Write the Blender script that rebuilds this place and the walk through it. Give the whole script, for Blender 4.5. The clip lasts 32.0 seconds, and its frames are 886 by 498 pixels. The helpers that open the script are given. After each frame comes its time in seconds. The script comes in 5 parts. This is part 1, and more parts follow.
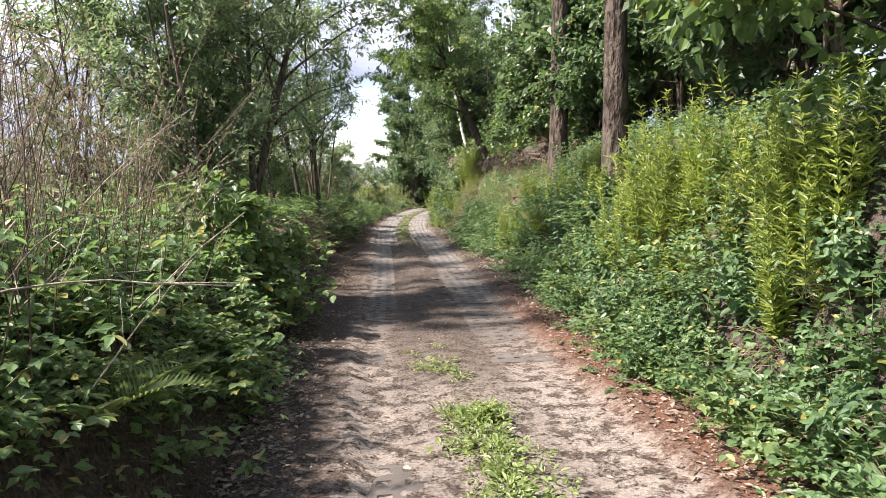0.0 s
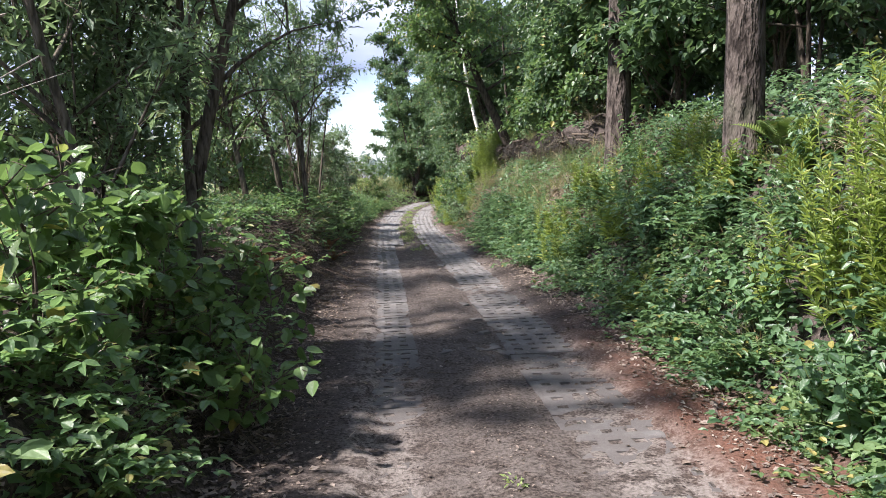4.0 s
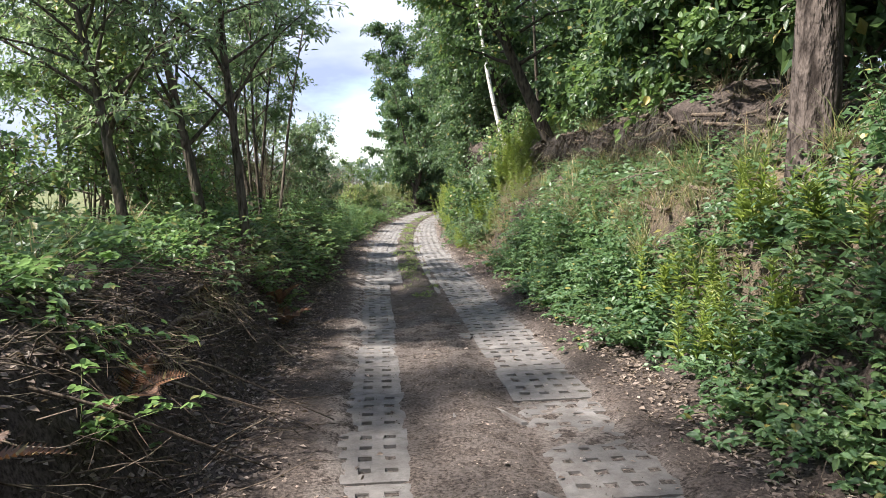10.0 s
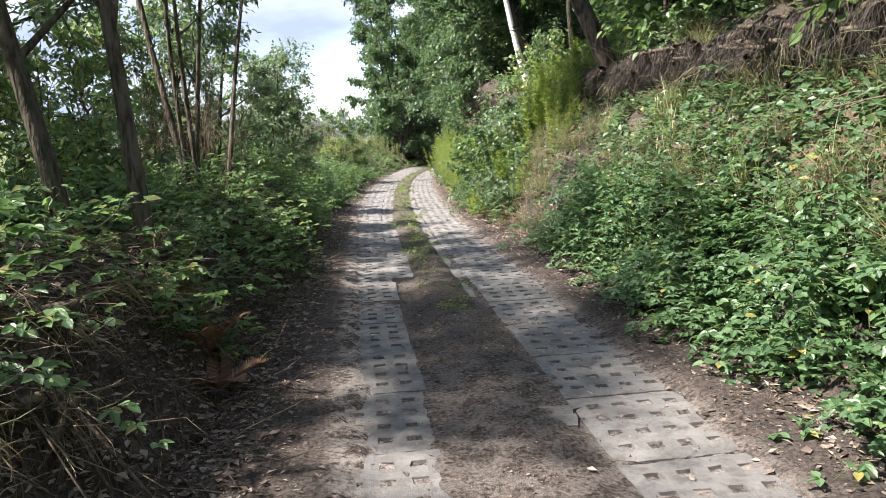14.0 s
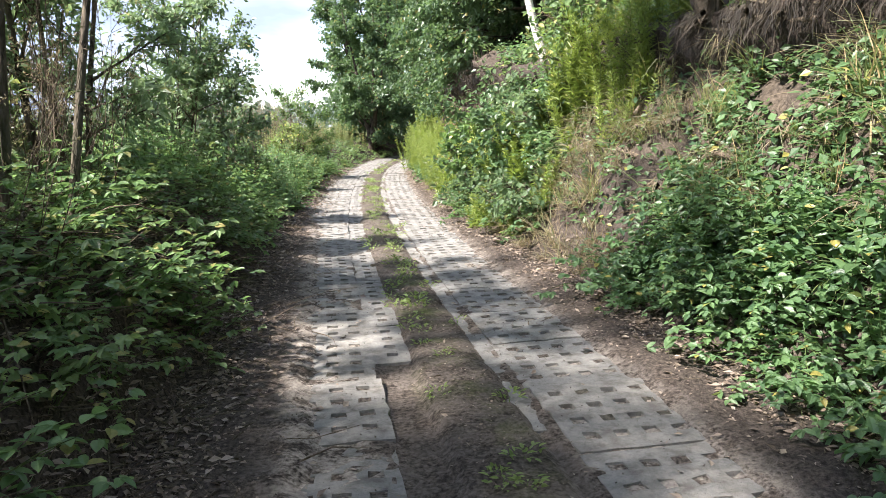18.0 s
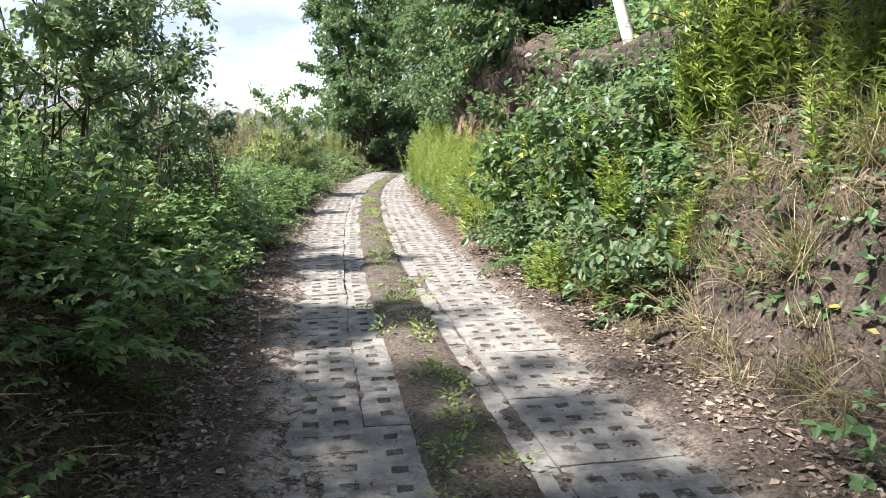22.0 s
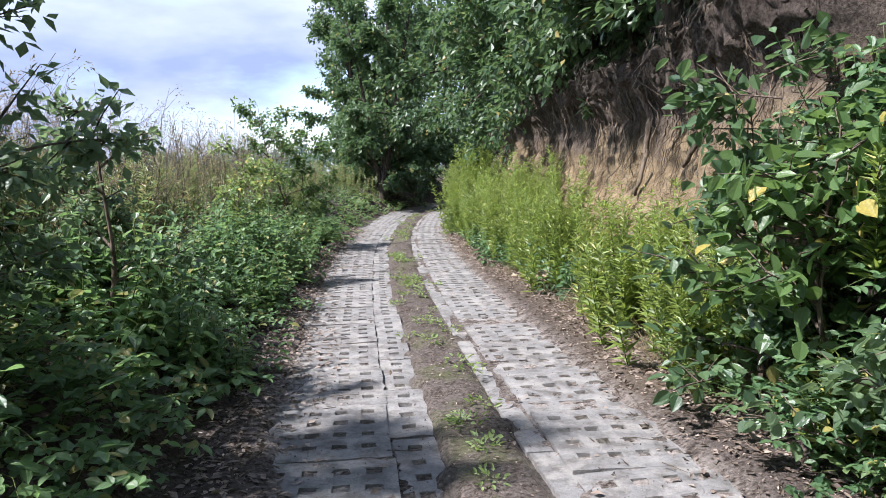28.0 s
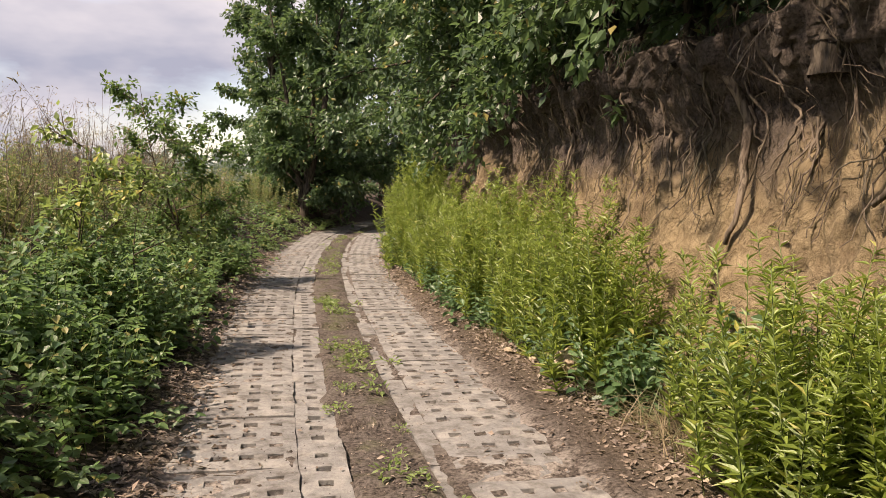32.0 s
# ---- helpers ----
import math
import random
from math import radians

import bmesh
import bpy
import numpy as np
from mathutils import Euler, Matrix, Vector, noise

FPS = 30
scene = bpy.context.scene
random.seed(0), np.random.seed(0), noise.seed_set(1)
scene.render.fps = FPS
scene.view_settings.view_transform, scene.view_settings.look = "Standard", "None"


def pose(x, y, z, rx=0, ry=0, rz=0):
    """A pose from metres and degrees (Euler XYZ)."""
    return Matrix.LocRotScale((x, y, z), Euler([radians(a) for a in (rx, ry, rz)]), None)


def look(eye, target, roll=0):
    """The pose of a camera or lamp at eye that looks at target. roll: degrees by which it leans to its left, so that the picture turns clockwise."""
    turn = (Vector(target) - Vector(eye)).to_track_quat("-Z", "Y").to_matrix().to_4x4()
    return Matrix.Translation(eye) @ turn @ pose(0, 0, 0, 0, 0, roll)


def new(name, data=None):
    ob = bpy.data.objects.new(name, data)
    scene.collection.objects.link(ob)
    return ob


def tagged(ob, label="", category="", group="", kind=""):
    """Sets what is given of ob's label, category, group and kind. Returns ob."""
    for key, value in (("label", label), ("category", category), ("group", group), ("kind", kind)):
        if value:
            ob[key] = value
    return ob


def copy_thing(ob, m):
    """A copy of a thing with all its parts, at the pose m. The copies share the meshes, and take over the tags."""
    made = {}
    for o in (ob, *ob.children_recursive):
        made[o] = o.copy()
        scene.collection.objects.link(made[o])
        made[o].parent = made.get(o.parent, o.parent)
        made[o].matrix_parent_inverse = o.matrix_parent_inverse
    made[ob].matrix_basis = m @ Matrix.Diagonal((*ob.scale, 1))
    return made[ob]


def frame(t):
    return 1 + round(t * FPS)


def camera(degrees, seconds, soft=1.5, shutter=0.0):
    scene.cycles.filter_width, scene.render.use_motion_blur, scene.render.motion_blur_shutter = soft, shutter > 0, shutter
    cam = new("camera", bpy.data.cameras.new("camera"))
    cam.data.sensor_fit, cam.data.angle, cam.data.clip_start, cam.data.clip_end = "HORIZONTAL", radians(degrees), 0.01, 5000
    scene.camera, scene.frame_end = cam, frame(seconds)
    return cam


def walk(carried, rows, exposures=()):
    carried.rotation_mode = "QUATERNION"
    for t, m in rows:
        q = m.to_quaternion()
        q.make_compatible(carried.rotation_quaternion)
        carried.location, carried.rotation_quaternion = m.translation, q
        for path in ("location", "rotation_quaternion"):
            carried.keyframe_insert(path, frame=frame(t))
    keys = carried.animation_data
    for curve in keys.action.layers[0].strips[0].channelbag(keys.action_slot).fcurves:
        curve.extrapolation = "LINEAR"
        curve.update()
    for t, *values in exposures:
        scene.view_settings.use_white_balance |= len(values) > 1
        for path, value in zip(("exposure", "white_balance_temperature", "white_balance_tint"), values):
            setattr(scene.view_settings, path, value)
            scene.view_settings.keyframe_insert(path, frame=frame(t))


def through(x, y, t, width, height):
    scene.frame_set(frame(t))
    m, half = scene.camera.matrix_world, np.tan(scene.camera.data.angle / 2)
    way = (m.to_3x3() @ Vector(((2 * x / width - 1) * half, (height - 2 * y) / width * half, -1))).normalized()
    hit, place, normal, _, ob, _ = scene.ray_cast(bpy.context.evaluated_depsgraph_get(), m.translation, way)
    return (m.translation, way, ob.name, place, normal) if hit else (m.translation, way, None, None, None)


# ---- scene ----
cam = camera(60.8, 32.0, soft=0.5)
METRES, EYE, TILT, LEAN, TURN = 28.8, 1.63, 0.0, -3.5, 0.0
ROWS = [
    (0.0, 0.0, 0.0, 0.0, -0.39, -5.01, 4.42),
    (0.5, -0.0012, 0.0147, -0.0012, -0.36, -5.01, 4.46),
    (1.0, -0.0025, 0.0284, -0.0003, -0.57, -4.84, 4.42),
    (1.5, -0.0031, 0.0446, 0.0003, -0.83, -4.54, 4.38),
    (2.0, -0.0062, 0.0616, 0.0004, -0.92, -4.26, 4.45),
    (2.5, -0.0089, 0.0771, 0.0002, -0.89, -4.25, 4.63),
    (4.5, -0.0144, 0.1413, -0.0008, -0.74, -5.97, 5.14),
    (5.0, -0.0142, 0.1565, -0.0003, -1.06, -6.06, 5.06),
    (5.5, -0.0125, 0.1735, 0.0004, -1.44, -6.0, 4.85),
    (6.0, -0.0147, 0.1891, 0.0002, -1.85, -5.85, 4.57),
    (6.5, -0.0145, 0.2046, 0.0001, -2.44, -5.71, 4.23),
    (7.0, -0.0149, 0.2222, 0.001, -2.84, -5.85, 4.12),
    (7.5, -0.0163, 0.2384, 0.0014, -3.42, -6.14, 4.07),
    (8.0, -0.0159, 0.2552, 0.0004, -3.49, -6.43, 4.11),
    (8.5, -0.0178, 0.2711, -0.0009, -2.99, -6.57, 4.15),
    (9.0, -0.0189, 0.2855, 0.0007, -2.35, -6.31, 4.08),
    (9.5, -0.019, 0.3018, 0.0019, -1.45, -5.76, 4.3),
    (10.0, -0.022, 0.3175, 0.001, -0.77, -5.15, 4.68),
    (10.5, -0.0233, 0.3333, -0.0, -0.35, -4.78, 5.16),
    (11.0, -0.0251, 0.3503, 0.0006, -0.23, -4.84, 5.5),
    (11.5, -0.0287, 0.3662, 0.0015, -0.44, -5.27, 5.67),
    (12.0, -0.0301, 0.3838, 0.0005, -0.87, -6.05, 5.8),
    (12.5, -0.0329, 0.4005, -0.0, -1.32, -7.08, 5.93),
    (13.0, -0.0343, 0.4171, -0.0005, -1.84, -8.14, 6.13),
    (13.5, -0.0352, 0.4354, -0.0008, -2.09, -8.77, 6.14),
    (14.0, -0.0376, 0.4531, -0.0006, -2.18, -8.79, 5.89),
    (14.5, -0.0377, 0.4704, -0.0008, -2.05, -8.15, 5.48),
    (16.5, -0.0415, 0.536, -0.0021, -2.64, -9.86, 4.94),
    (17.0, -0.0417, 0.5514, -0.0026, -3.56, -10.4, 4.81),
    (17.5, -0.0442, 0.5669, -0.0029, -4.15, -10.28, 4.89),
    (18.0, -0.0461, 0.5808, -0.0026, -4.97, -9.75, 5.04),
    (18.5, -0.0459, 0.5972, -0.0011, -5.72, -8.76, 5.23),
    (19.0, -0.0483, 0.6132, -0.0022, -6.01, -8.04, 5.3),
    (19.5, -0.0484, 0.6285, -0.0024, -5.79, -7.49, 5.29),
    (20.0, -0.0495, 0.644, -0.0024, -5.04, -7.42, 5.27),
    (20.5, -0.0509, 0.6589, -0.0011, -4.74, -7.73, 5.2),
    (21.0, -0.05, 0.6758, -0.0024, -4.86, -8.18, 5.0),
    (21.5, -0.052, 0.6911, -0.0044, -5.21, -8.63, 4.61),
    (22.0, -0.0532, 0.7053, -0.0035, -5.65, -8.96, 4.25),
    (22.5, -0.0545, 0.721, -0.003, -5.83, -9.33, 4.06),
    (23.0, -0.0566, 0.7362, -0.0031, -5.94, -9.72, 4.06),
    (23.5, -0.0574, 0.7517, -0.0041, -5.85, -9.88, 4.13),
    (24.0, -0.059, 0.7663, -0.0037, -5.57, -9.71, 4.23),
    (24.5, -0.0605, 0.7804, -0.0031, -5.38, -9.18, 4.28),
    (25.0, -0.0597, 0.796, -0.0033, -5.2, -8.51, 4.4),
    (25.5, -0.0607, 0.8108, -0.0037, -5.09, -8.03, 4.52),
    (27.5, -0.0646, 0.8649, -0.0032, -4.98, -6.75, 5.0),
    (28.0, -0.0661, 0.8799, -0.004, -5.21, -6.39, 4.81),
    (28.5, -0.0669, 0.8935, -0.0035, -5.36, -6.05, 4.33),
    (29.0, -0.0668, 0.9093, -0.0026, -4.96, -5.83, 3.85),
    (29.5, -0.0678, 0.9243, -0.0028, -4.19, -5.86, 3.57),
    (30.0, -0.0673, 0.9381, -0.0039, -3.5, -6.34, 3.69),
    (30.5, -0.0678, 0.9525, -0.0045, -3.16, -6.92, 3.94),
    (31.0, -0.0681, 0.9668, -0.0036, -3.95, -7.26, 3.91),
    (31.5, -0.0673, 0.9809, -0.0036, -6.37, -6.93, 3.38),
    (32.0, -0.0691, 0.9944, -0.0036, -11.25, -5.43, 1.94),
]
EXPOSURES = [
    (0.0, 1.66, 6800, 18), (2.0, 1.42, 6500, 19), (4.5, 1.5, 6000, 17), (6.5, 1.55, 6200, 14), (9.0, 1.55, 6300, 14), (13.0, 1.64, 6300, 14), (16.5, 1.92, 6300, 13), (19.0, 2.0, 6400, 12),
    (23.0, 1.82, 6300, 15), (25.0, 1.65, 5750, 19), (28.0, 1.35, 5800, 16), (30.0, 1.1, 7100, 19), (32.0, 1.0, 7900, 21),
]
walk(cam, [(t, pose(0, 0, EYE, TILT, LEAN, TURN) @ pose(METRES * x, METRES * y, METRES * z, 90 + pitch, roll, yaw)) for t, x, y, z, yaw, pitch, roll in ROWS], EXPOSURES)

# ---- light ----
SUN_TO = Vector((-0.58, -0.20, 0.79)).normalized()
sun = new("sun", bpy.data.lights.new("sun", "SUN"))
sun.data.energy, sun.data.angle, sun.data.color = 5.0, radians(2.5), (1.0, 0.93, 0.82)
sun.matrix_world = look(SUN_TO * 40, (0, 0, 0))

world = bpy.data.worlds.new("sky")
scene.world = world
world.use_nodes = True
wn = world.node_tree
wn.nodes.clear()


def wnode(kind, **kw):
    n = wn.nodes.new(kind)
    for k, v in kw.items():
        n.inputs[k].default_value = v
    return n


sky = wn.nodes.new("ShaderNodeTexSky")
sky.sky_type, sky.sun_disc = "NISHITA", False
sky.sun_elevation = math.asin(SUN_TO.z)
sky.sun_rotation = math.atan2(SUN_TO.x, SUN_TO.y)
coord = wn.nodes.new("ShaderNodeTexCoord")
squash = wn.nodes.new("ShaderNodeMapping")
squash.inputs["Scale"].default_value = (1.6, 1.6, 4.2)
squash.inputs["Location"].default_value = (0.3, 1.1, 0.2)
clouds = wnode("ShaderNodeTexNoise", Scale=1.5, Detail=7.0, Roughness=0.55)
cover = wn.nodes.new("ShaderNodeValToRGB")
cover.color_ramp.elements[0].position, cover.color_ramp.elements[1].position = 0.30, 0.52
greys = wnode("ShaderNodeTexNoise", Scale=2.3, Detail=5.0, Roughness=0.5)
tone = wn.nodes.new("ShaderNodeValToRGB")
tone.color_ramp.elements[0].position, tone.color_ramp.elements[1].position = 0.40, 0.78
tone.color_ramp.elements[0].color, tone.color_ramp.elements[1].color = (1.5, 1.8, 2.5, 1), (3.6, 3.8, 4.25, 1)
blend = wn.nodes.new("ShaderNodeMix")
blend.data_type = "RGBA"
bg = wnode("ShaderNodeBackground", Strength=0.135)
wout = wn.nodes.new("ShaderNodeOutputWorld")
for a, b in ((coord.outputs["Generated"], squash.inputs["Vector"]), (squash.outputs[0], clouds.inputs["Vector"]), (squash.outputs[0], greys.inputs["Vector"]),
             (clouds.outputs[0], cover.inputs[0]), (greys.outputs[0], tone.inputs[0]), (cover.outputs[0], blend.inputs["Factor"]),
             (sky.outputs[0], blend.inputs["A"]), (tone.outputs[0], blend.inputs["B"]), (blend.outputs["Result"], bg.inputs["Color"]), (bg.outputs[0], wout.inputs[0])):
    wn.links.new(a, b)

# ---- materials ----


class Nodes:
    """A small wrapper that makes and joins the nodes of one material."""

    def __init__(self, name):
        self.mat = bpy.data.materials.new(name)
        self.mat.use_nodes = True
        self.tree = self.mat.node_tree
        self.tree.nodes.clear()

    def make(self, kind, **inputs):
        n = self.tree.nodes.new(kind)
        for k, v in inputs.items():
            self.put(n.inputs[k.replace("_", " ")], v)
        return n

    def put(self, socket, v):
        if isinstance(v, bpy.types.NodeSocket):
            self.tree.links.new(v, socket)
        elif isinstance(v, tuple) and len(v) == 3 and socket.type == "RGBA":
            socket.default_value = (*v, 1)
        else:
            socket.default_value = v

    def place(self, scale=(1, 1, 1)):
        geo = self.make("ShaderNodeNewGeometry")
        m = self.make("ShaderNodeMapping", Vector=geo.outputs["Position"])
        m.inputs["Scale"].default_value = scale
        return m.outputs[0]

    def local(self, scale=(1, 1, 1)):
        tc = self.make("ShaderNodeTexCoord")
        m = self.make("ShaderNodeMapping", Vector=tc.outputs["Object"])
        m.inputs["Scale"].default_value = scale
        return m.outputs[0]

    def noise(self, vec, scale, detail=4.0, rough=0.55):
        return self.make("ShaderNodeTexNoise", Vector=vec, Scale=scale, Detail=detail, Roughness=rough).outputs[0]

    def voronoi(self, vec, scale, feature="F1"):
        n = self.make("ShaderNodeTexVoronoi", Vector=vec, Scale=scale)
        n.feature = feature
        return n.outputs["Distance"]

    def ramp(self, fac, *stops):
        n = self.make("ShaderNodeValToRGB", Fac=fac)
        r = n.color_ramp
        while len(r.elements) < len(stops):
            r.elements.new(0.5)
        for e, (p, c) in zip(r.elements, stops):
            e.position = p
            e.color = (c, c, c, 1) if isinstance(c, (int, float)) else (*c, 1)
        return n.outputs[0]

    def mix(self, fac, a, b, kind="MIX"):
        n = self.make("ShaderNodeMix")
        n.data_type, n.blend_type = "RGBA", kind
        self.put(n.inputs["Factor"], fac)
        self.put(n.inputs["A"], a)
        self.put(n.inputs["B"], b)
        return n.outputs["Result"]

    def math(self, op, a, b=0.0):
        n = self.make("ShaderNodeMath")
        n.operation = op
        self.put(n.inputs[0], a)
        self.put(n.inputs[1], b)
        return n.outputs[0]

    def mask(self, name):
        n = self.make("ShaderNodeAttribute")
        n.attribute_name = name
        return n.outputs["Fac"]

    def bump(self, height, strength, distance):
        return self.make("ShaderNodeBump", Height=height, Strength=strength, Distance=distance).outputs[0]

    def finish(self, color, rough=0.8, normal=None, spec=0.3, leafy=None, leafy_share=0.35):
        p = self.make("ShaderNodeBsdfPrincipled", Base_Color=color, Roughness=rough)
        p.inputs["Specular IOR Level"].default_value = spec
        if normal is not None:
            self.put(p.inputs["Normal"], normal)
        shader = p.outputs[0]
        if leafy is not None:
            t = self.make("ShaderNodeBsdfTranslucent", Color=leafy)
            m = self.make("ShaderNodeMixShader", Fac=leafy_share)
            self.put(m.inputs[1], shader)
            self.put(m.inputs[2], t.outputs[0])
            shader = m.outputs[0]
        o = self.make("ShaderNodeOutputMaterial", Surface=shader)
        return self.mat


def leaf_material(name, dark, light, odd=None, odd_share=0.0, gloss=0.4, through=0.45):
    """Leaves whose tone runs from dark to light leaf by leaf and plant by plant; a share of them is yellowed."""
    n = Nodes(name)
    dark, light = tuple(c * 0.72 for c in dark), tuple(c * 1.12 for c in light)
    isl = n.make("ShaderNodeNewGeometry").outputs["Random Per Island"]
    obj = n.make("ShaderNodeObjectInfo").outputs["Random"]
    big = n.noise(n.place((1, 1, 1)), 0.9, 2.0)
    f = n.math("ADD", n.math("MULTIPLY", isl, 0.55), n.math("ADD", n.math("MULTIPLY", obj, 0.25), n.math("MULTIPLY", big, 0.3)))
    col = n.mix(n.ramp(f, (0.2, 0.0), (0.95, 1.0)), dark, light)
    if odd:
        pick = n.math("FRACT", n.math("MULTIPLY", isl, 17.3))
        col = n.mix(n.math("LESS_THAN", pick, odd_share), col, odd)
    vein = n.noise(n.local((1, 1, 1)), 90.0, 2.0)
    col = n.mix(n.ramp(vein, (0.35, 0.0), (0.75, 0.35)), col, tuple(c * 0.55 for c in dark))
    glow = n.mix(0.55, col, tuple(min(1.0, c * 1.6) for c in (light[0] * 1.0, light[1] * 1.0, light[2] * 0.75)))
    return n.finish(col, gloss * 0.85, n.bump(vein, 0.25, 0.01), 0.5, glow, through * 0.88)


LEAF = {
    "bramble": leaf_material("bramble_leaf", (0.058, 0.130, 0.060), (0.180, 0.290, 0.116), (0.30, 0.28, 0.10), 0.11, 0.46, 0.52),
    "nettle": leaf_material("nettle_leaf", (0.055, 0.120, 0.061), (0.145, 0.242, 0.103), (0.339, 0.295, 0.086), 0.03, 0.46),
    "goldenrod": leaf_material("goldenrod_leaf", (0.105, 0.170, 0.036), (0.270, 0.345, 0.080), (0.38, 0.36, 0.10), 0.05, 0.5),
    "hazel": leaf_material("hazel_leaf", (0.055, 0.120, 0.042), (0.149, 0.235, 0.075), (0.417, 0.346, 0.086), 0.04, 0.46),
    "willow": leaf_material("willow_leaf", (0.064, 0.117, 0.060), (0.180, 0.255, 0.140), (0.26, 0.27, 0.10), 0.03, 0.45, 0.55),
    "oak": leaf_material("broad_leaf", (0.040, 0.088, 0.049), (0.112, 0.180, 0.075), (0.309, 0.257, 0.086), 0.03, 0.46),
    "birch": leaf_material("birch_leaf", (0.118, 0.188, 0.061), (0.262, 0.338, 0.114), (0.498, 0.411, 0.121), 0.06, 0.45),
    "dogwood": leaf_material("dogwood_leaf", (0.067, 0.122, 0.066), (0.183, 0.259, 0.138), (0.291, 0.270, 0.088), 0.03, 0.38),
    "needle": leaf_material("pine_needle", (0.046, 0.080, 0.051), (0.108, 0.141, 0.095), (0.309, 0.128, 0.086), 0.05, 0.5, 0.2),
    "grass": leaf_material("grass_blade", (0.085, 0.130, 0.052), (0.225, 0.270, 0.115), (0.463, 0.334, 0.188), 0.15, 0.5),
    "clover": leaf_material("low_herb_leaf", (0.116, 0.192, 0.061), (0.255, 0.328, 0.113), (0.401, 0.334, 0.137), 0.04, 0.5),
    "straw": leaf_material("dry_grass_blade", (0.150, 0.115, 0.074), (0.350, 0.280, 0.180), (0.13, 0.15, 0.07), 0.25, 0.7, 0.25),
    "litter": leaf_material("fallen_leaf", (0.075, 0.054, 0.043), (0.290, 0.225, 0.178), (0.33, 0.27, 0.22), 0.12, 0.7, 0.10),
    # root brown, with the shade under the lip's hazels put into the colour
    "rootlet": leaf_material("dead_rootlet", (0.014, 0.011, 0.009), (0.055, 0.042, 0.031), (0.12, 0.095, 0.068), 0.06, 0.8, 0.10),
    "rust": leaf_material("withered_frond", (0.085, 0.040, 0.022), (0.230, 0.115, 0.060), (0.26, 0.20, 0.08), 0.10, 0.7, 0.25),
    "raspberry": leaf_material("raspberry_leaf", (0.076, 0.141, 0.054), (0.192, 0.282, 0.114), (0.40, 0.34, 0.12), 0.08, 0.5),
    # distance haze is put into this pale bluish leaf colour
    "far": leaf_material("haze_tinted_leaf", (0.120, 0.165, 0.150), (0.190, 0.235, 0.210)),
}


def bark_material(name, dark, light, scale, stretch, deep):
    n = Nodes(name)
    v = n.local((1, 1, stretch))
    plates = n.math("ADD", n.math("MULTIPLY", n.voronoi(v, scale), -0.25), n.noise(v, scale * 0.8, 3.0, 0.6))
    grain = n.noise(v, scale * 2.5, 5.0, 0.6)
    h = n.math("ADD", n.ramp(plates, (0.22, 0.0), (0.52, 1.0)), n.math("MULTIPLY", grain, 0.45))
    stain = n.noise(n.place(), 1.7, 3.0)
    col = n.mix(n.ramp(h, (0.15, 0.0), (1.05, 1.0)), dark, light)
    col = n.mix(n.ramp(stain, (0.5, 0.0), (0.75, 0.45)), col, (0.06, 0.075, 0.045))
    return n.finish(col, 0.9, n.bump(h, 0.9, deep), 0.15)


BARK = {
    "willow": bark_material("willow_bark", (0.035, 0.028, 0.022), (0.135, 0.112, 0.090), 34.0, 0.22, 0.012),
    "pine": bark_material("pine_bark", (0.016, 0.012, 0.010), (0.108, 0.088, 0.076), 15.0, 0.32, 0.04),
    "oak": bark_material("dark_bark", (0.020, 0.016, 0.013), (0.085, 0.070, 0.055), 26.0, 0.25, 0.015),
    "twig": bark_material("twig_bark", (0.045, 0.034, 0.026), (0.150, 0.118, 0.092), 60.0, 0.3, 0.003),
    "stalk": bark_material("green_stalk", (0.050, 0.080, 0.028), (0.130, 0.165, 0.060), 60.0, 0.2, 0.002),
    "root": bark_material("root_bark", (0.050, 0.037, 0.028), (0.165, 0.130, 0.098), 40.0, 0.2, 0.006),
    "dead": bark_material("dead_twig", (0.150, 0.125, 0.100), (0.380, 0.340, 0.290), 60.0, 0.2, 0.002),
}


def birch_bark():
    n = Nodes("birch_bark")
    band = n.noise(n.local((3, 3, 34)), 1.0, 4.0, 0.6)
    blotch = n.noise(n.local((7, 7, 9)), 1.0, 3.0, 0.6)
    m = n.math("MAXIMUM", n.ramp(band, (0.58, 0.0), (0.64, 0.8)), n.ramp(blotch, (0.60, 0.0), (0.66, 1.0)))
    grain = n.noise(n.local((20, 20, 20)), 1.0, 4.0)
    col = n.mix(m, n.mix(grain, (0.66, 0.62, 0.57), (0.80, 0.77, 0.73)), (0.05, 0.042, 0.038))
    return n.finish(col, 0.7, n.bump(m, 0.4, 0.006), 0.25)


BARK["birch"] = birch_bark()


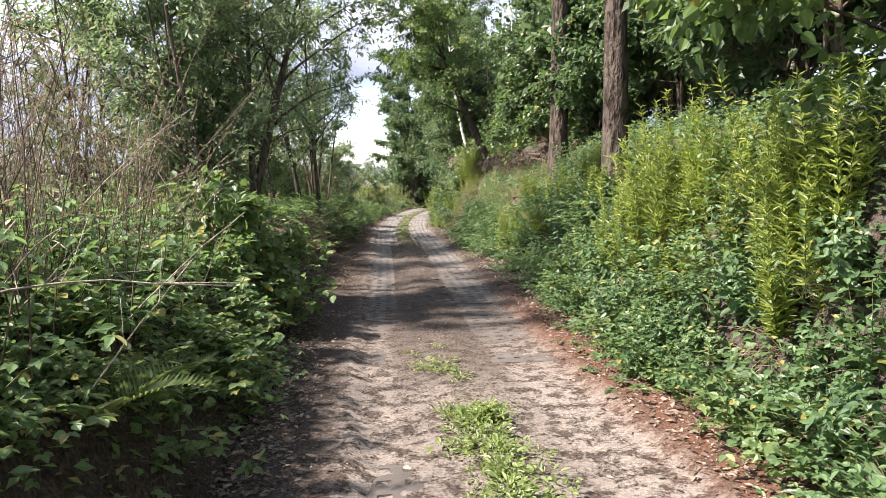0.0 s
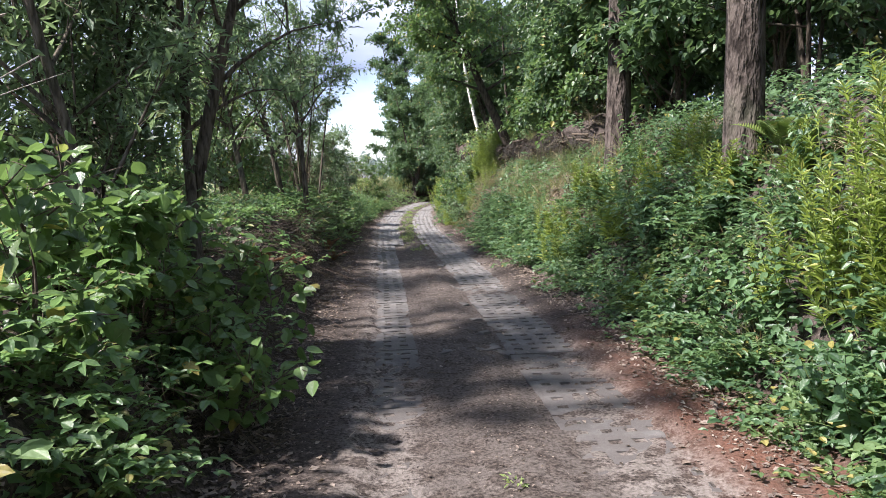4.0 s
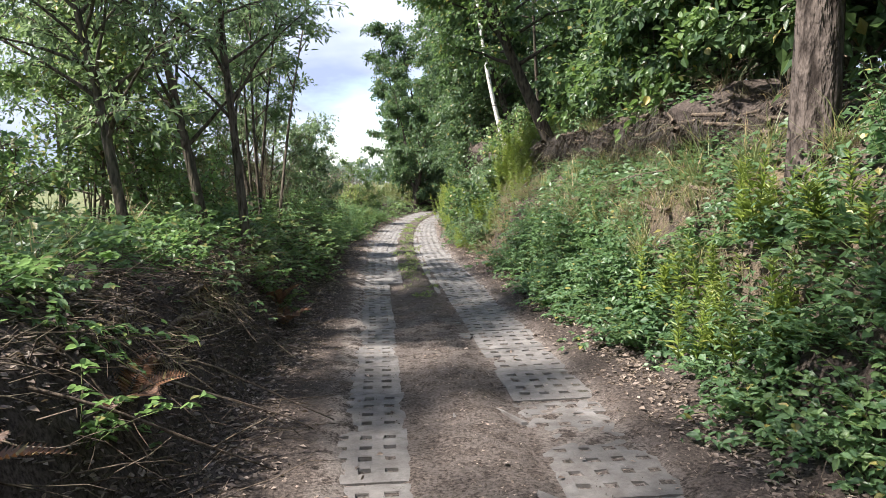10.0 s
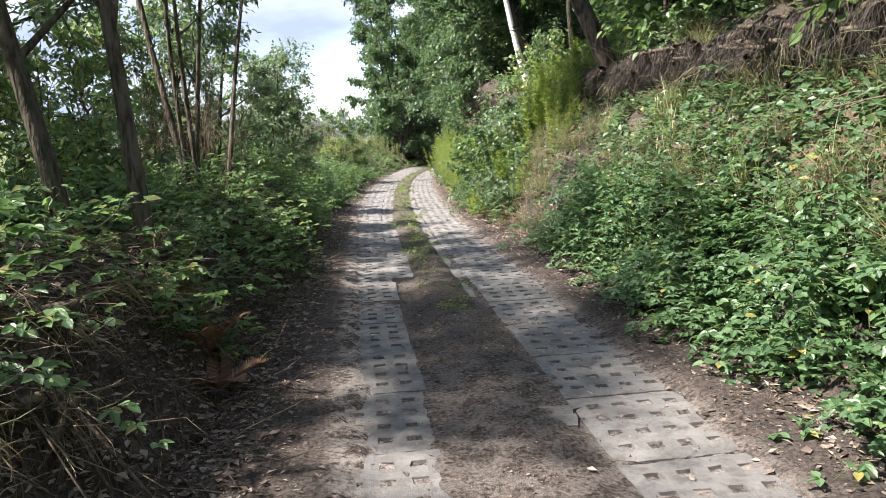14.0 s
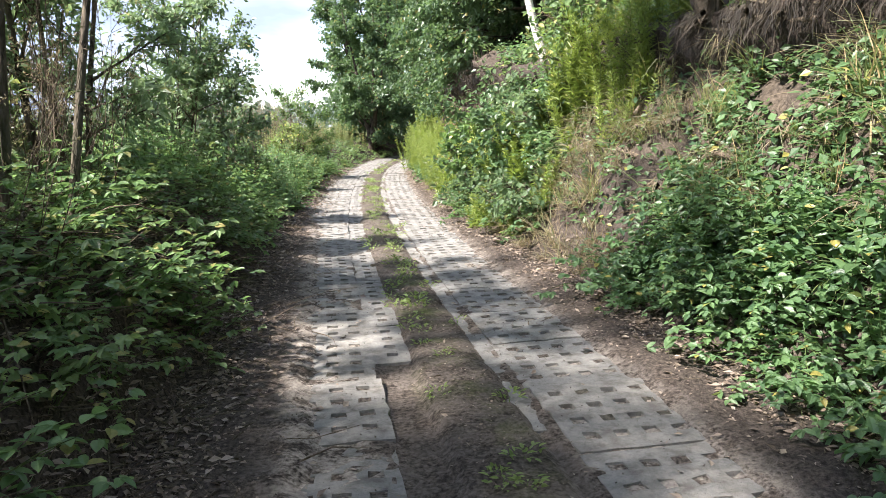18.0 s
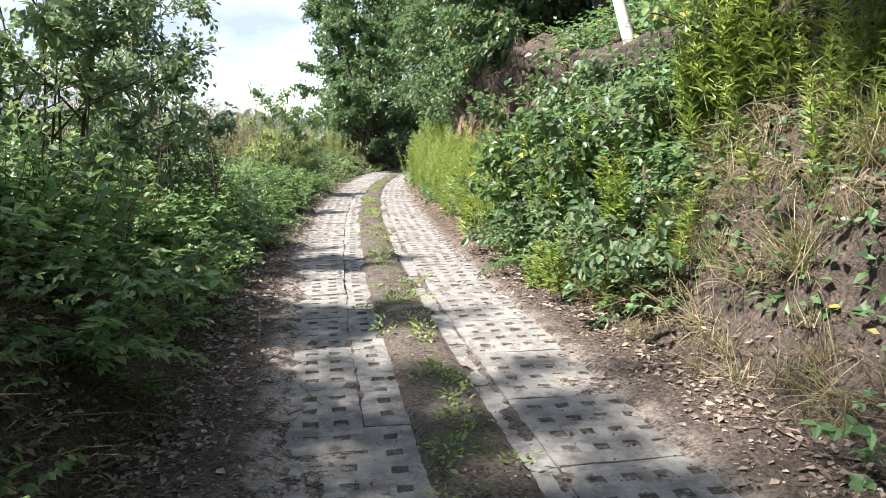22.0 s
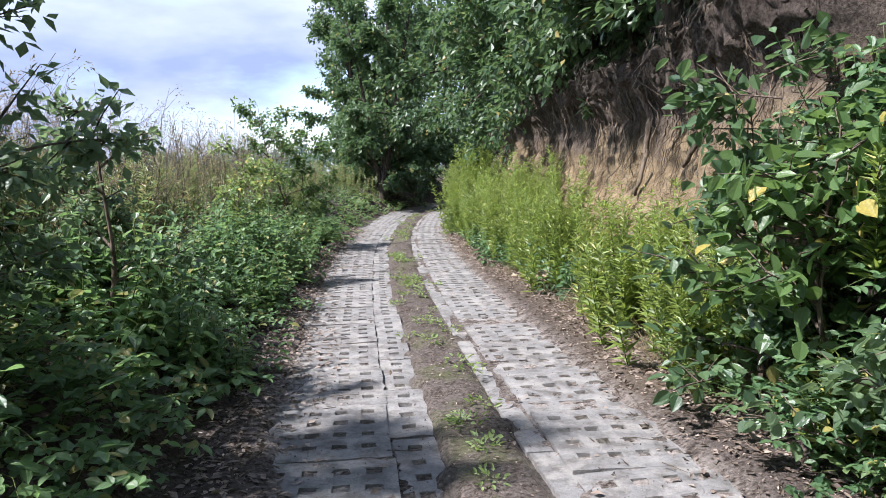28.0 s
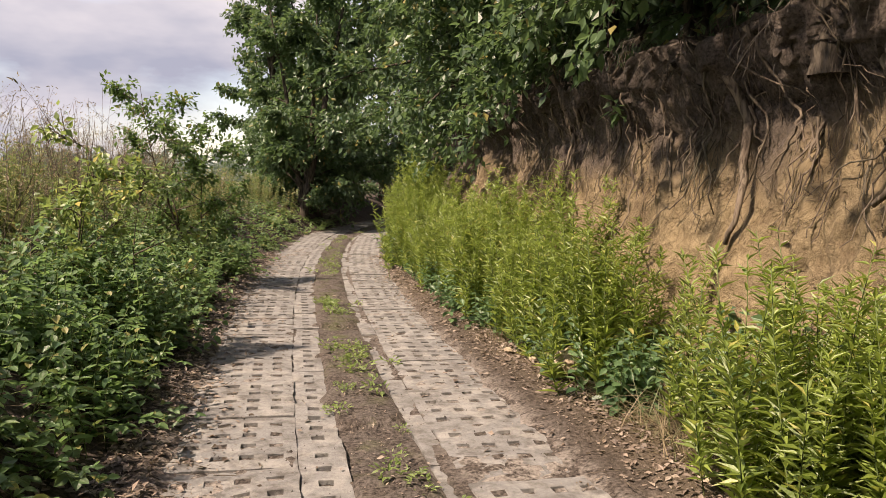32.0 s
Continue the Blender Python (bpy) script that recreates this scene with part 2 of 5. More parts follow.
def ground_material():
    n = Nodes("ground_soil")
    p = n.place()
    fine, mid, wide = n.noise(p, 42.0, 6.0, 0.65), n.noise(p, 7.0, 5.0, 0.6), n.noise(p, 0.9, 4.0)
    crumbs = n.noise(p, 120.0, 3.0, 0.7)
    soil = n.mix(n.ramp(fine, (0.36, 0.0), (0.64, 1.0)), (0.026, 0.021, 0.018), (0.130, 0.106, 0.092))
    soil = n.mix(n.ramp(mid, (0.45, 0.0), (0.7, 0.6)), soil, (0.038, 0.031, 0.028))
    # reddish needle litter beside the first stretch
    soil = n.mix(n.math("MULTIPLY", n.mask("needles"), n.ramp(mid, (0.25, 0.3), (0.6, 1.0))), soil, n.mix(fine, (0.10, 0.045, 0.030), (0.22, 0.115, 0.080)))
    # pale dusty sand where the wheels run
    dust = n.mix(n.ramp(fine, (0.3, 0.0), (0.7, 1.0)), (0.155, 0.133, 0.118), (0.370, 0.330, 0.297))
    f = n.math("MULTIPLY", n.mask("wheel"), n.ramp(n.math("ADD", n.math("MULTIPLY", mid, 0.75), n.math("MULTIPLY", fine, 0.25)), (0.44, 0.0), (0.54, 1.0)))
    col = n.mix(f, soil, dust)
    # moss and seedlings on the middle strip
    moss = n.mix(fine, (0.045, 0.060, 0.022), (0.130, 0.150, 0.050))
    col = n.mix(n.math("MULTIPLY", n.mask("moss"), n.ramp(n.noise(p, 2.3, 6.0, 0.7), (0.50, 0.0), (0.66, 0.8))), col, moss)
    # raw yellow loam of the cut
    loam = n.mix(n.ramp(mid, (0.3, 0.0), (0.7, 1.0)), (0.180, 0.133, 0.078), (0.315, 0.245, 0.150))
    # crevices: their shade is put into the loam colour, with a bump to match
    crevice = n.noise(n.place((2.0, 2.0, 1.0)), 2.2, 7.0, 0.68)
    loam = n.mix(n.ramp(crevice, (0.50, 0.0), (0.66, 0.6)), loam, (0.120, 0.086, 0.056))
    loam = n.mix(n.ramp(n.voronoi(p, 9.0, "DISTANCE_TO_EDGE"), (0.0, 0.4), (0.05, 0.0)), loam, (0.09, 0.06, 0.04))
    clods = n.noise(n.place((1.0, 1.0, 0.8)), 12.0, 7.0, 0.7)
    loam = n.mix(n.ramp(clods, (0.36, 0.4), (0.46, 0.0)), loam, (0.150, 0.104, 0.064))
    col = n.mix(n.math("MULTIPLY", n.mask("loam"), n.ramp(wide, (0.25, 0.9), (0.5, 1.0))), col, loam)
    # sandy bare patches high on the wooded bank
    sand = n.mix(n.ramp(fine, (0.3, 0.0), (0.7, 1.0)), (0.085, 0.066, 0.045), (0.210, 0.165, 0.110))
    col = n.mix(n.math("MULTIPLY", n.mask("sand"), n.ramp(n.noise(p, 1.9, 5.0, 0.65), (0.38, 0.0), (0.55, 1.0))), col, sand)
    # the field beyond
    turf = n.mix(n.ramp(n.noise(p, 1.6, 5.0), (0.35, 0.0), (0.65, 1.0)), (0.085, 0.115, 0.050), (0.180, 0.180, 0.095))
    col = n.mix(n.mask("field"), col, turf)
    h = n.math("ADD", n.math("MULTIPLY", fine, 0.6), n.math("ADD", n.math("MULTIPLY", mid, 0.8), n.math("MULTIPLY", crumbs, 0.5)))
    h = n.math("ADD", h, n.math("MULTIPLY", n.math("MULTIPLY", clods, n.mask("loam")), 2.6))
    h = n.math("ADD", h, n.math("MULTIPLY", n.math("MULTIPLY", n.ramp(crevice, (0.50, 0.0), (0.66, 1.0)), n.mask("loam")), -1.0))
    return n.finish(col, 0.95, n.bump(h, 0.8, 0.035), 0.12)


def concrete_material():
    n = Nodes("weathered_concrete")
    p = n.place()
    rnd = n.make("ShaderNodeObjectInfo").outputs["Random"]
    fine, mid, wide = n.noise(p, 60.0, 6.0, 0.7), n.noise(p, 9.0, 5.0, 0.6), n.noise(p, 1.7, 4.0)
    col = n.mix(n.ramp(fine, (0.3, 0.0), (0.7, 1.0)), (0.150, 0.148, 0.145), (0.282, 0.276, 0.268))
    col = n.mix(n.math("MULTIPLY", rnd, 0.45), col, (0.165, 0.162, 0.160))
    col = n.mix(n.ramp(n.math("ADD", n.math("MULTIPLY", mid, 0.7), n.math("MULTIPLY", fine, 0.3)), (0.47, 0.0), (0.60, 0.75)), col, (0.112, 0.102, 0.094))
    col = n.mix(n.ramp(wide, (0.48, 0.0), (0.70, 0.6)), col, (0.108, 0.102, 0.097))
    blot = n.math("ADD", n.math("MULTIPLY", n.noise(p, 24.0, 5.0, 0.7), 0.6), n.math("MULTIPLY", mid, 0.4))
    col = n.mix(n.ramp(blot, (0.50, 0.0), (0.60, 0.55)), col, (0.095, 0.086, 0.079))
    col = n.mix(n.ramp(n.noise(p, 5.5, 6.0, 0.7), (0.48, 0.0), (0.62, 0.65)), col, n.mix(fine, (0.235, 0.222, 0.205), (0.385, 0.368, 0.342)))
    specks = n.noise(p, 210.0, 2.0, 0.6)
    col = n.mix(n.ramp(specks, (0.60, 0.0), (0.72, 0.5)), col, (0.070, 0.064, 0.060))
    # the first stretch lies deeper in earth and is dirtier
    axis = n.make("ShaderNodeSeparateXYZ", Vector=p).outputs["Y"]
    earlier = n.math("SUBTRACT", 1.0, n.math("DIVIDE", n.math("SUBTRACT", axis, 9.0), 14.0))
    early = n.make("ShaderNodeClamp", Value=earlier).outputs[0]
    dirt = n.math("MULTIPLY", early, n.ramp(n.math("ADD", n.math("MULTIPLY", n.noise(p, 4.0, 5.0, 0.65), 0.7), n.math("MULTIPLY", fine, 0.3)), (0.34, 0.45), (0.52, 1.0)))
    col = n.mix(dirt, col, n.mix(fine, (0.062, 0.055, 0.051), (0.150, 0.136, 0.127)))
    pits = n.voronoi(p, 70.0)
    h = n.math("ADD", fine, n.math("MULTIPLY", n.ramp(pits, (0.0, 0.0), (0.35, 1.0)), 0.6))
    h = n.math("ADD", h, n.math("MULTIPLY", blot, -0.8))
    return n.finish(col, 0.9, n.bump(h, 0.8, 0.010), 0.2)


def stone_material():
    n = Nodes("pale_stone")
    p = n.place()
    f, m = n.noise(p, 40.0, 6.0, 0.7), n.noise(p, 6.0, 4.0)
    col = n.mix(f, (0.240, 0.180, 0.120), (0.480, 0.400, 0.300))
    col = n.mix(n.ramp(m, (0.45, 0.0), (0.7, 0.6)), col, (0.16, 0.12, 0.085))
    return n.finish(col, 0.9, n.bump(f, 0.7, 0.01), 0.2)


GROUND, CONCRETE, STONE = ground_material(), concrete_material(), stone_material()
SOILFILL = bark_material("soil_fill", (0.030, 0.025, 0.022), (0.110, 0.092, 0.080), 60.0, 1.0, 0.01)

# ---- the plan: the lane's middle line and its banks ----
MID_Y = [-30, -8, 0, 4, 7, 12, 16.4, 20.8, 24, 26.7, 29, 32, 34.6, 38.3, 41, 43.8, 48.5, 51, 54.9, 60, 66, 75, 95]
MID_X = [2.6, 1.2, 0.65, 0.33, 0.0, -0.33, -0.63, -0.97, -1.21, -1.38, -1.48, -1.55, -1.60, -1.57, -1.48, -1.30, -0.78, -0.35, 0.8, 2.7, 5.2, 9.4, 19.0]
grid_y = np.arange(-30, 95, 0.25)
grid_x = np.interp(grid_y, MID_Y, MID_X)
kernel = np.exp(-0.5 * (np.arange(-10, 11) / 4.0) ** 2)
grid_x = np.convolve(np.pad(grid_x, 10, mode="edge"), kernel / kernel.sum(), mode="valid")
grid_s = np.gradient(grid_x, grid_y)


def mid(y):
    return np.interp(y, grid_y, grid_x)


def across(y, d):
    """The place d metres to the right of the lane's middle line, where the line stands at y."""
    s = np.interp(y, grid_y, grid_s)
    k = 1 / np.sqrt(1 + s * s)
    return mid(y) + d * k, y - d * s * k


LEFT_Y, LEFT_V = [-10, 4, 9.3, 14, 19, 24.5, 30, 36, 44, 50, 60], [1.5, 1.53, 1.62, 1.58, 1.55, 1.40, 1.28, 1.38, 1.2, 1.05, 1.1]
RIGHT_Y, RIGHT_V = [-10, 4, 7.7, 11, 13.5, 17.6, 20, 22.3, 24.2, 26.5, 29.5, 33, 36.6, 41, 51, 60], [1.5, 1.47, 1.6, 1.68, 1.64, 1.72, 1.72, 1.68, 1.60, 1.53, 1.48, 1.66, 1.5, 1.3, 1.2, 1.2]
LEFT_A = np.array([(0, 0), (0.10, 0.10), (0.28, 0.45), (0.50, 0.85), (0.95, 1.05), (2.5, 1.15), (8, 1.15), (30, 1.15), (140, 1.2), (1600, 3)])
LEFT_B = np.array([(0, 0), (0.18, 0.08), (0.50, 0.32), (0.95, 0.62), (1.6, 0.85), (3.0, 0.95), (8, 1.0), (30, 1.1), (140, 1.2), (1600, 3)])
RIGHT_A = np.array([(0, 0), (0.22, 0.07), (0.42, 0.30), (0.62, 0.70), (0.82, 1.12), (1.05, 1.52), (1.35, 1.88), (1.8, 2.2), (2.8, 2.45), (5, 2.6), (12, 3.0), (40, 4), (1600, 8)])
RIGHT_B = np.array([(0, 0), (0.15, 0.10), (0.32, 0.40), (0.50, 0.80), (0.68, 1.22), (0.88, 1.58), (1.08, 1.86), (0.98, 2.08), (0.96, 2.30), (1.5, 2.60), (12, 3.1), (40, 4), (1600, 8)])
RIGHT_C = np.array([(0, 0), (0.25, 0.07), (0.50, 0.28), (0.76, 0.60), (0.90, 1.0), (1.04, 1.45), (1.16, 1.95), (1.00, 2.36), (0.88, 2.64), (1.5, 2.9), (12, 3.2), (40, 4), (1600, 8)])


def ease(a, b, v):
    if isinstance(v, (int, float)):
        k = min(max((v - a) / (b - a), 0.0), 1.0)
    else:
        k = np.clip((np.asarray(v, float) - a) / (b - a), 0, 1)
    return k * k * (3 - 2 * k)


def cut(y):
    """How far the right bank is a raw cut face at y."""
    return ease(28.7, 30.0, y) * (1 - ease(39.5, 43, y))


def right_profile(y):
    """The right bank's profile at y: gentle and wooded, then steep under a turf lip, then the raw cut, which juts out where it begins."""
    b, w = ease(15.0, 17.0, y), cut(y)
    prof = (RIGHT_A * (1 - b) + RIGHT_B * b) * (1 - w) + RIGHT_C * w
    prof[:9, 0] -= 0.42 * math.exp(-((y - 29.9) / 1.3) ** 2) * ease(0.4, 1.4, prof[:9, 1])
    return prof


def bank(y, side, k):
    """Offset from the middle line and height of the bank's profile at its control point k (a float)."""
    if side < 0:
        w = ease(23, 29, y)
        prof = LEFT_A * (1 - w) + LEFT_B * w
        e, z = np.interp(k, range(len(prof)), prof[:, 0]), np.interp(k, range(len(prof)), prof[:, 1])
        return -np.interp(y, LEFT_Y, LEFT_V) - e, z
    prof = right_profile(y)
    e, z = np.interp(k, range(len(prof)), prof[:, 0]), np.interp(k, range(len(prof)), prof[:, 1])
    return np.interp(y, RIGHT_Y, RIGHT_V) + e, z


def rise(y):
    return -0.05 * ease(28, 34, y)


def fbm(x, y, z, s, octaves=3):
    return noise.fractal(Vector((x * s, y * s, z * s)), 1.0, 2.0, octaves)


def lump(x, y, z, e):
    """How far the bank's surface swells, e metres outside the verge."""
    return (fbm(x, y, z, 1.3) * 0.09 + fbm(x, y, z, 5.0) * 0.035) * min(1.0, e / 0.4)


def lane_lift(x, y, d):
    """How far the earth lies above the slabs' top, d metres from the middle line."""
    a, b = fbm(x, y, 0, 2.3), fbm(x, y, 3, 11.0)
    soil = 0.015 * a + 0.015 * b
    buried = 1 - float(ease(3.5, 11.5, y))
    patch = 1.0 if y < 31 else (1.0 if noise.noise(Vector((3.0, y * 0.9, 0))) > -0.05 else 0.0)
    if patch and abs(d - 0.07) < 0.21 + 0.05 * a:
        z = 0.012 + soil + 0.014 * (1 - abs(d - 0.07) / 0.26) + 0.015 * buried
    elif abs(d) < 0.37:
        z = -0.034 + 0.030 * (1 - float(ease(18.5, 19.5, y))) + 0.8 * soil + 0.025 * buried
    elif abs(d) < 1.18:
        left_edge = 0.74 + 0.26 * float(ease(27.5, 30, y)) + 0.10 * a
        out = max(0.0, -d - left_edge) if d < 0 else max(0.0, d - 1.02 - 0.08 * a)
        z = -0.016 + 0.9 * soil + 0.030 * buried + min(out * 0.5, 0.045)
    else:
        z = 0.040 + soil * 1.7
    return z - 0.012 * buried * math.exp(-((abs(d) - 0.62) / 0.10) ** 2)


def on_bank(y, side, e):
    """The place on a bank's surface, e metres outside the verge."""
    if side < 0:
        w = ease(23, 29, y)
        prof = LEFT_A * (1 - w) + LEFT_B * w
    else:
        prof = right_profile(y)
    z = float(np.interp(e, np.maximum.accumulate(prof[:, 0]), prof[:, 1]) + rise(y))
    v = -np.interp(y, LEFT_Y, LEFT_V) - e if side < 0 else np.interp(y, RIGHT_Y, RIGHT_V) + e
    x, yy = across(y, v)
    x, yy = float(x), float(yy)
    return Vector((x, yy, z + lump(x, yy, z, e)))


def face(y, z, out=0.0):
    """The place at height z on the raw cut's face."""
    prof = right_profile(y)
    v = float(np.interp(z, prof[:9, 1], prof[:9, 0])) + float(np.interp(y, RIGHT_Y, RIGHT_V)) + out
    x, yy = across(y, v)
    return Vector((float(x), float(yy), z + float(rise(y))))


def on_lane(y, d):
    """The place on the lane's surface, d metres from its middle line."""
    x, yy = across(y, d)
    x, yy = float(x), float(yy)
    return Vector((x, yy, float(rise(y)) + max(0.0, lane_lift(x, yy, d))))


# ---- mesh helpers ----
def mesh_of(name, verts, faces, mats, index=None, smooth=False):
    me = bpy.data.meshes.new(name)
    me.from_pydata(verts, [], faces)
    for m in mats:
        me.materials.append(m)
    if index is not None:
        me.polygons.foreach_set("material_index", index)
    if smooth:
        me.polygons.foreach_set("use_smooth", [True] * len(me.polygons))
    me.update()
    return me


OUTLINES = {  # along, across, lift; and the faces
    "diamond": (((0, 0, 0), (0.42, 0.5, 0.06), (1, 0, -0.08), (0.42, -0.5, 0.06)), ((0, 2, 1), (0, 3, 2))),
    "ovate": (((0, 0, 0), (0.22, 0.42, 0.07), (0.60, 0.42, 0.05), (1, 0, -0.14), (0.60, -0.42, 0.05), (0.22, -0.42, 0.07)), ((0, 3, 2, 1), (0, 5, 4, 3))),
    "round": (((0, 0, 0), (0.14, 0.34, 0.06), (0.42, 0.49, 0.07), (0.74, 0.33, 0.02), (1, 0, -0.14), (0.74, -0.33, 0.02), (0.42, -0.49, 0.07), (0.14, -0.34, 0.06)), ((0, 4, 3, 2, 1), (0, 7, 6, 5, 4))),
    "lance": (((0, 0, 0), (0.35, 0.5, 0.03), (1, 0, -0.22), (0.35, -0.5, 0.03)), ((0, 2, 1), (0, 3, 2))),
    "blade": (((0, -0.5, 0), (0, 0.5, 0), (0.45, 0.42, 0.02), (0.45, -0.42, 0.02), (0.8, 0.25, -0.10), (0.8, -0.25, -0.10), (1, 0, -0.26)),
              ((0, 1, 2, 3), (3, 2, 4, 5), (5, 4, 6))),
}


def rand_dirs(rng, n):
    v = rng.normal(size=(n, 3))
    return v / np.linalg.norm(v, axis=1, keepdims=True)


def unit(v):
    return v / np.maximum(np.linalg.norm(v, axis=1, keepdims=True), 1e-9)


class Plant:
    """Gathers leaves and stems as two meshes."""

    def __init__(self):
        self.lv, self.lf, self.ln = [], [], 0
        self.sv, self.sf, self.sn, self.starts = [], [], 0, []

    def leaves(self, pos, along, up, length, width, shape):
        t, faces = OUTLINES[shape]
        t = np.array(t)
        along = unit(along)
        side = unit(np.cross(along, up))
        nrm = np.cross(side, along)
        length, width = np.broadcast_to(length, len(pos)), np.broadcast_to(width, len(pos))
        v = (pos[:, None] + along[:, None] * (t[None, :, 0:1] * length[:, None, None]) + side[:, None] * (t[None, :, 1:2] * width[:, None, None])
             + nrm[:, None] * (t[None, :, 2:3] * length[:, None, None]))
        self.lv.append(v.reshape(-1, 3))
        base = self.ln + np.arange(len(pos)) * len(t)
        for f in faces:
            self.lf.append((base[:, None] + np.array(f)[None]))
        self.ln += len(pos) * len(t)

    def tube(self, pts, r0, r1, sides=5, rough=0.0, rng=None):
        pts = [Vector(p) for p in pts]
        n = len(pts)
        for i, p in enumerate(pts):
            d = (pts[min(i + 1, n - 1)] - pts[max(i - 1, 0)]).normalized()
            a = d.cross(Vector((0.31, 0.95, 0.05))).normalized()
            b = d.cross(a)
            r = r0 + (r1 - r0) * (i / (n - 1)) ** 0.8
            for k in range(sides):
                w = 2 * math.pi * k / sides
                q = r * (1 + (rough * (rng.random() - 0.5) if rng is not None else 0))
                self.sv.append(tuple(p + a * (math.cos(w) * q) + b * (math.sin(w) * q)))
        for i in range(n - 1):
            for k in range(sides):
                k2 = (k + 1) % sides
                o = self.sn + i * sides
                self.sf.append((o + k, o + k2, o + sides + k2, o + sides + k))
        self.sf.append(tuple(self.sn + (n - 1) * sides + k for k in range(sides)))
        self.starts.append(self.sn)
        self.sn += n * sides

    def rootstock(self, at=(0, 0, -0.07)):
        """Joins the feet of all stems under the ground."""
        self.sv.append(at)
        for o in self.starts:
            self.sf.append((o, o + 1, self.sn))
        self.sn += 1

    def leaf_mesh(self, name, mat):
        faces = []
        for f in self.lf:
            faces.extend(f.tolist())
        return mesh_of(name, np.concatenate(self.lv).tolist(), faces, [mat])

    def stem_mesh(self, name, mat):
        return mesh_of(name, self.sv, self.sf, [mat], smooth=True)


def part(name, mesh, parent, label=""):
    ob = new(name, mesh)
    ob.parent = parent
    return tagged(ob, label)


def bent(a, direction, length, n, droop, rng, wob=0.08):
    """A bent line from a: it sets out along direction and droops (or, below zero, rises)."""
    p, d, out = np.array(a, float), np.array(direction, float), [np.array(a, float)]
    step = length / (n - 1)
    for _ in range(n - 1):
        d = d + np.array((0, 0, -droop * step)) + rng.normal(size=3) * wob * step
        d /= np.linalg.norm(d)
        p = p + d * step
        out.append(p)
    return out


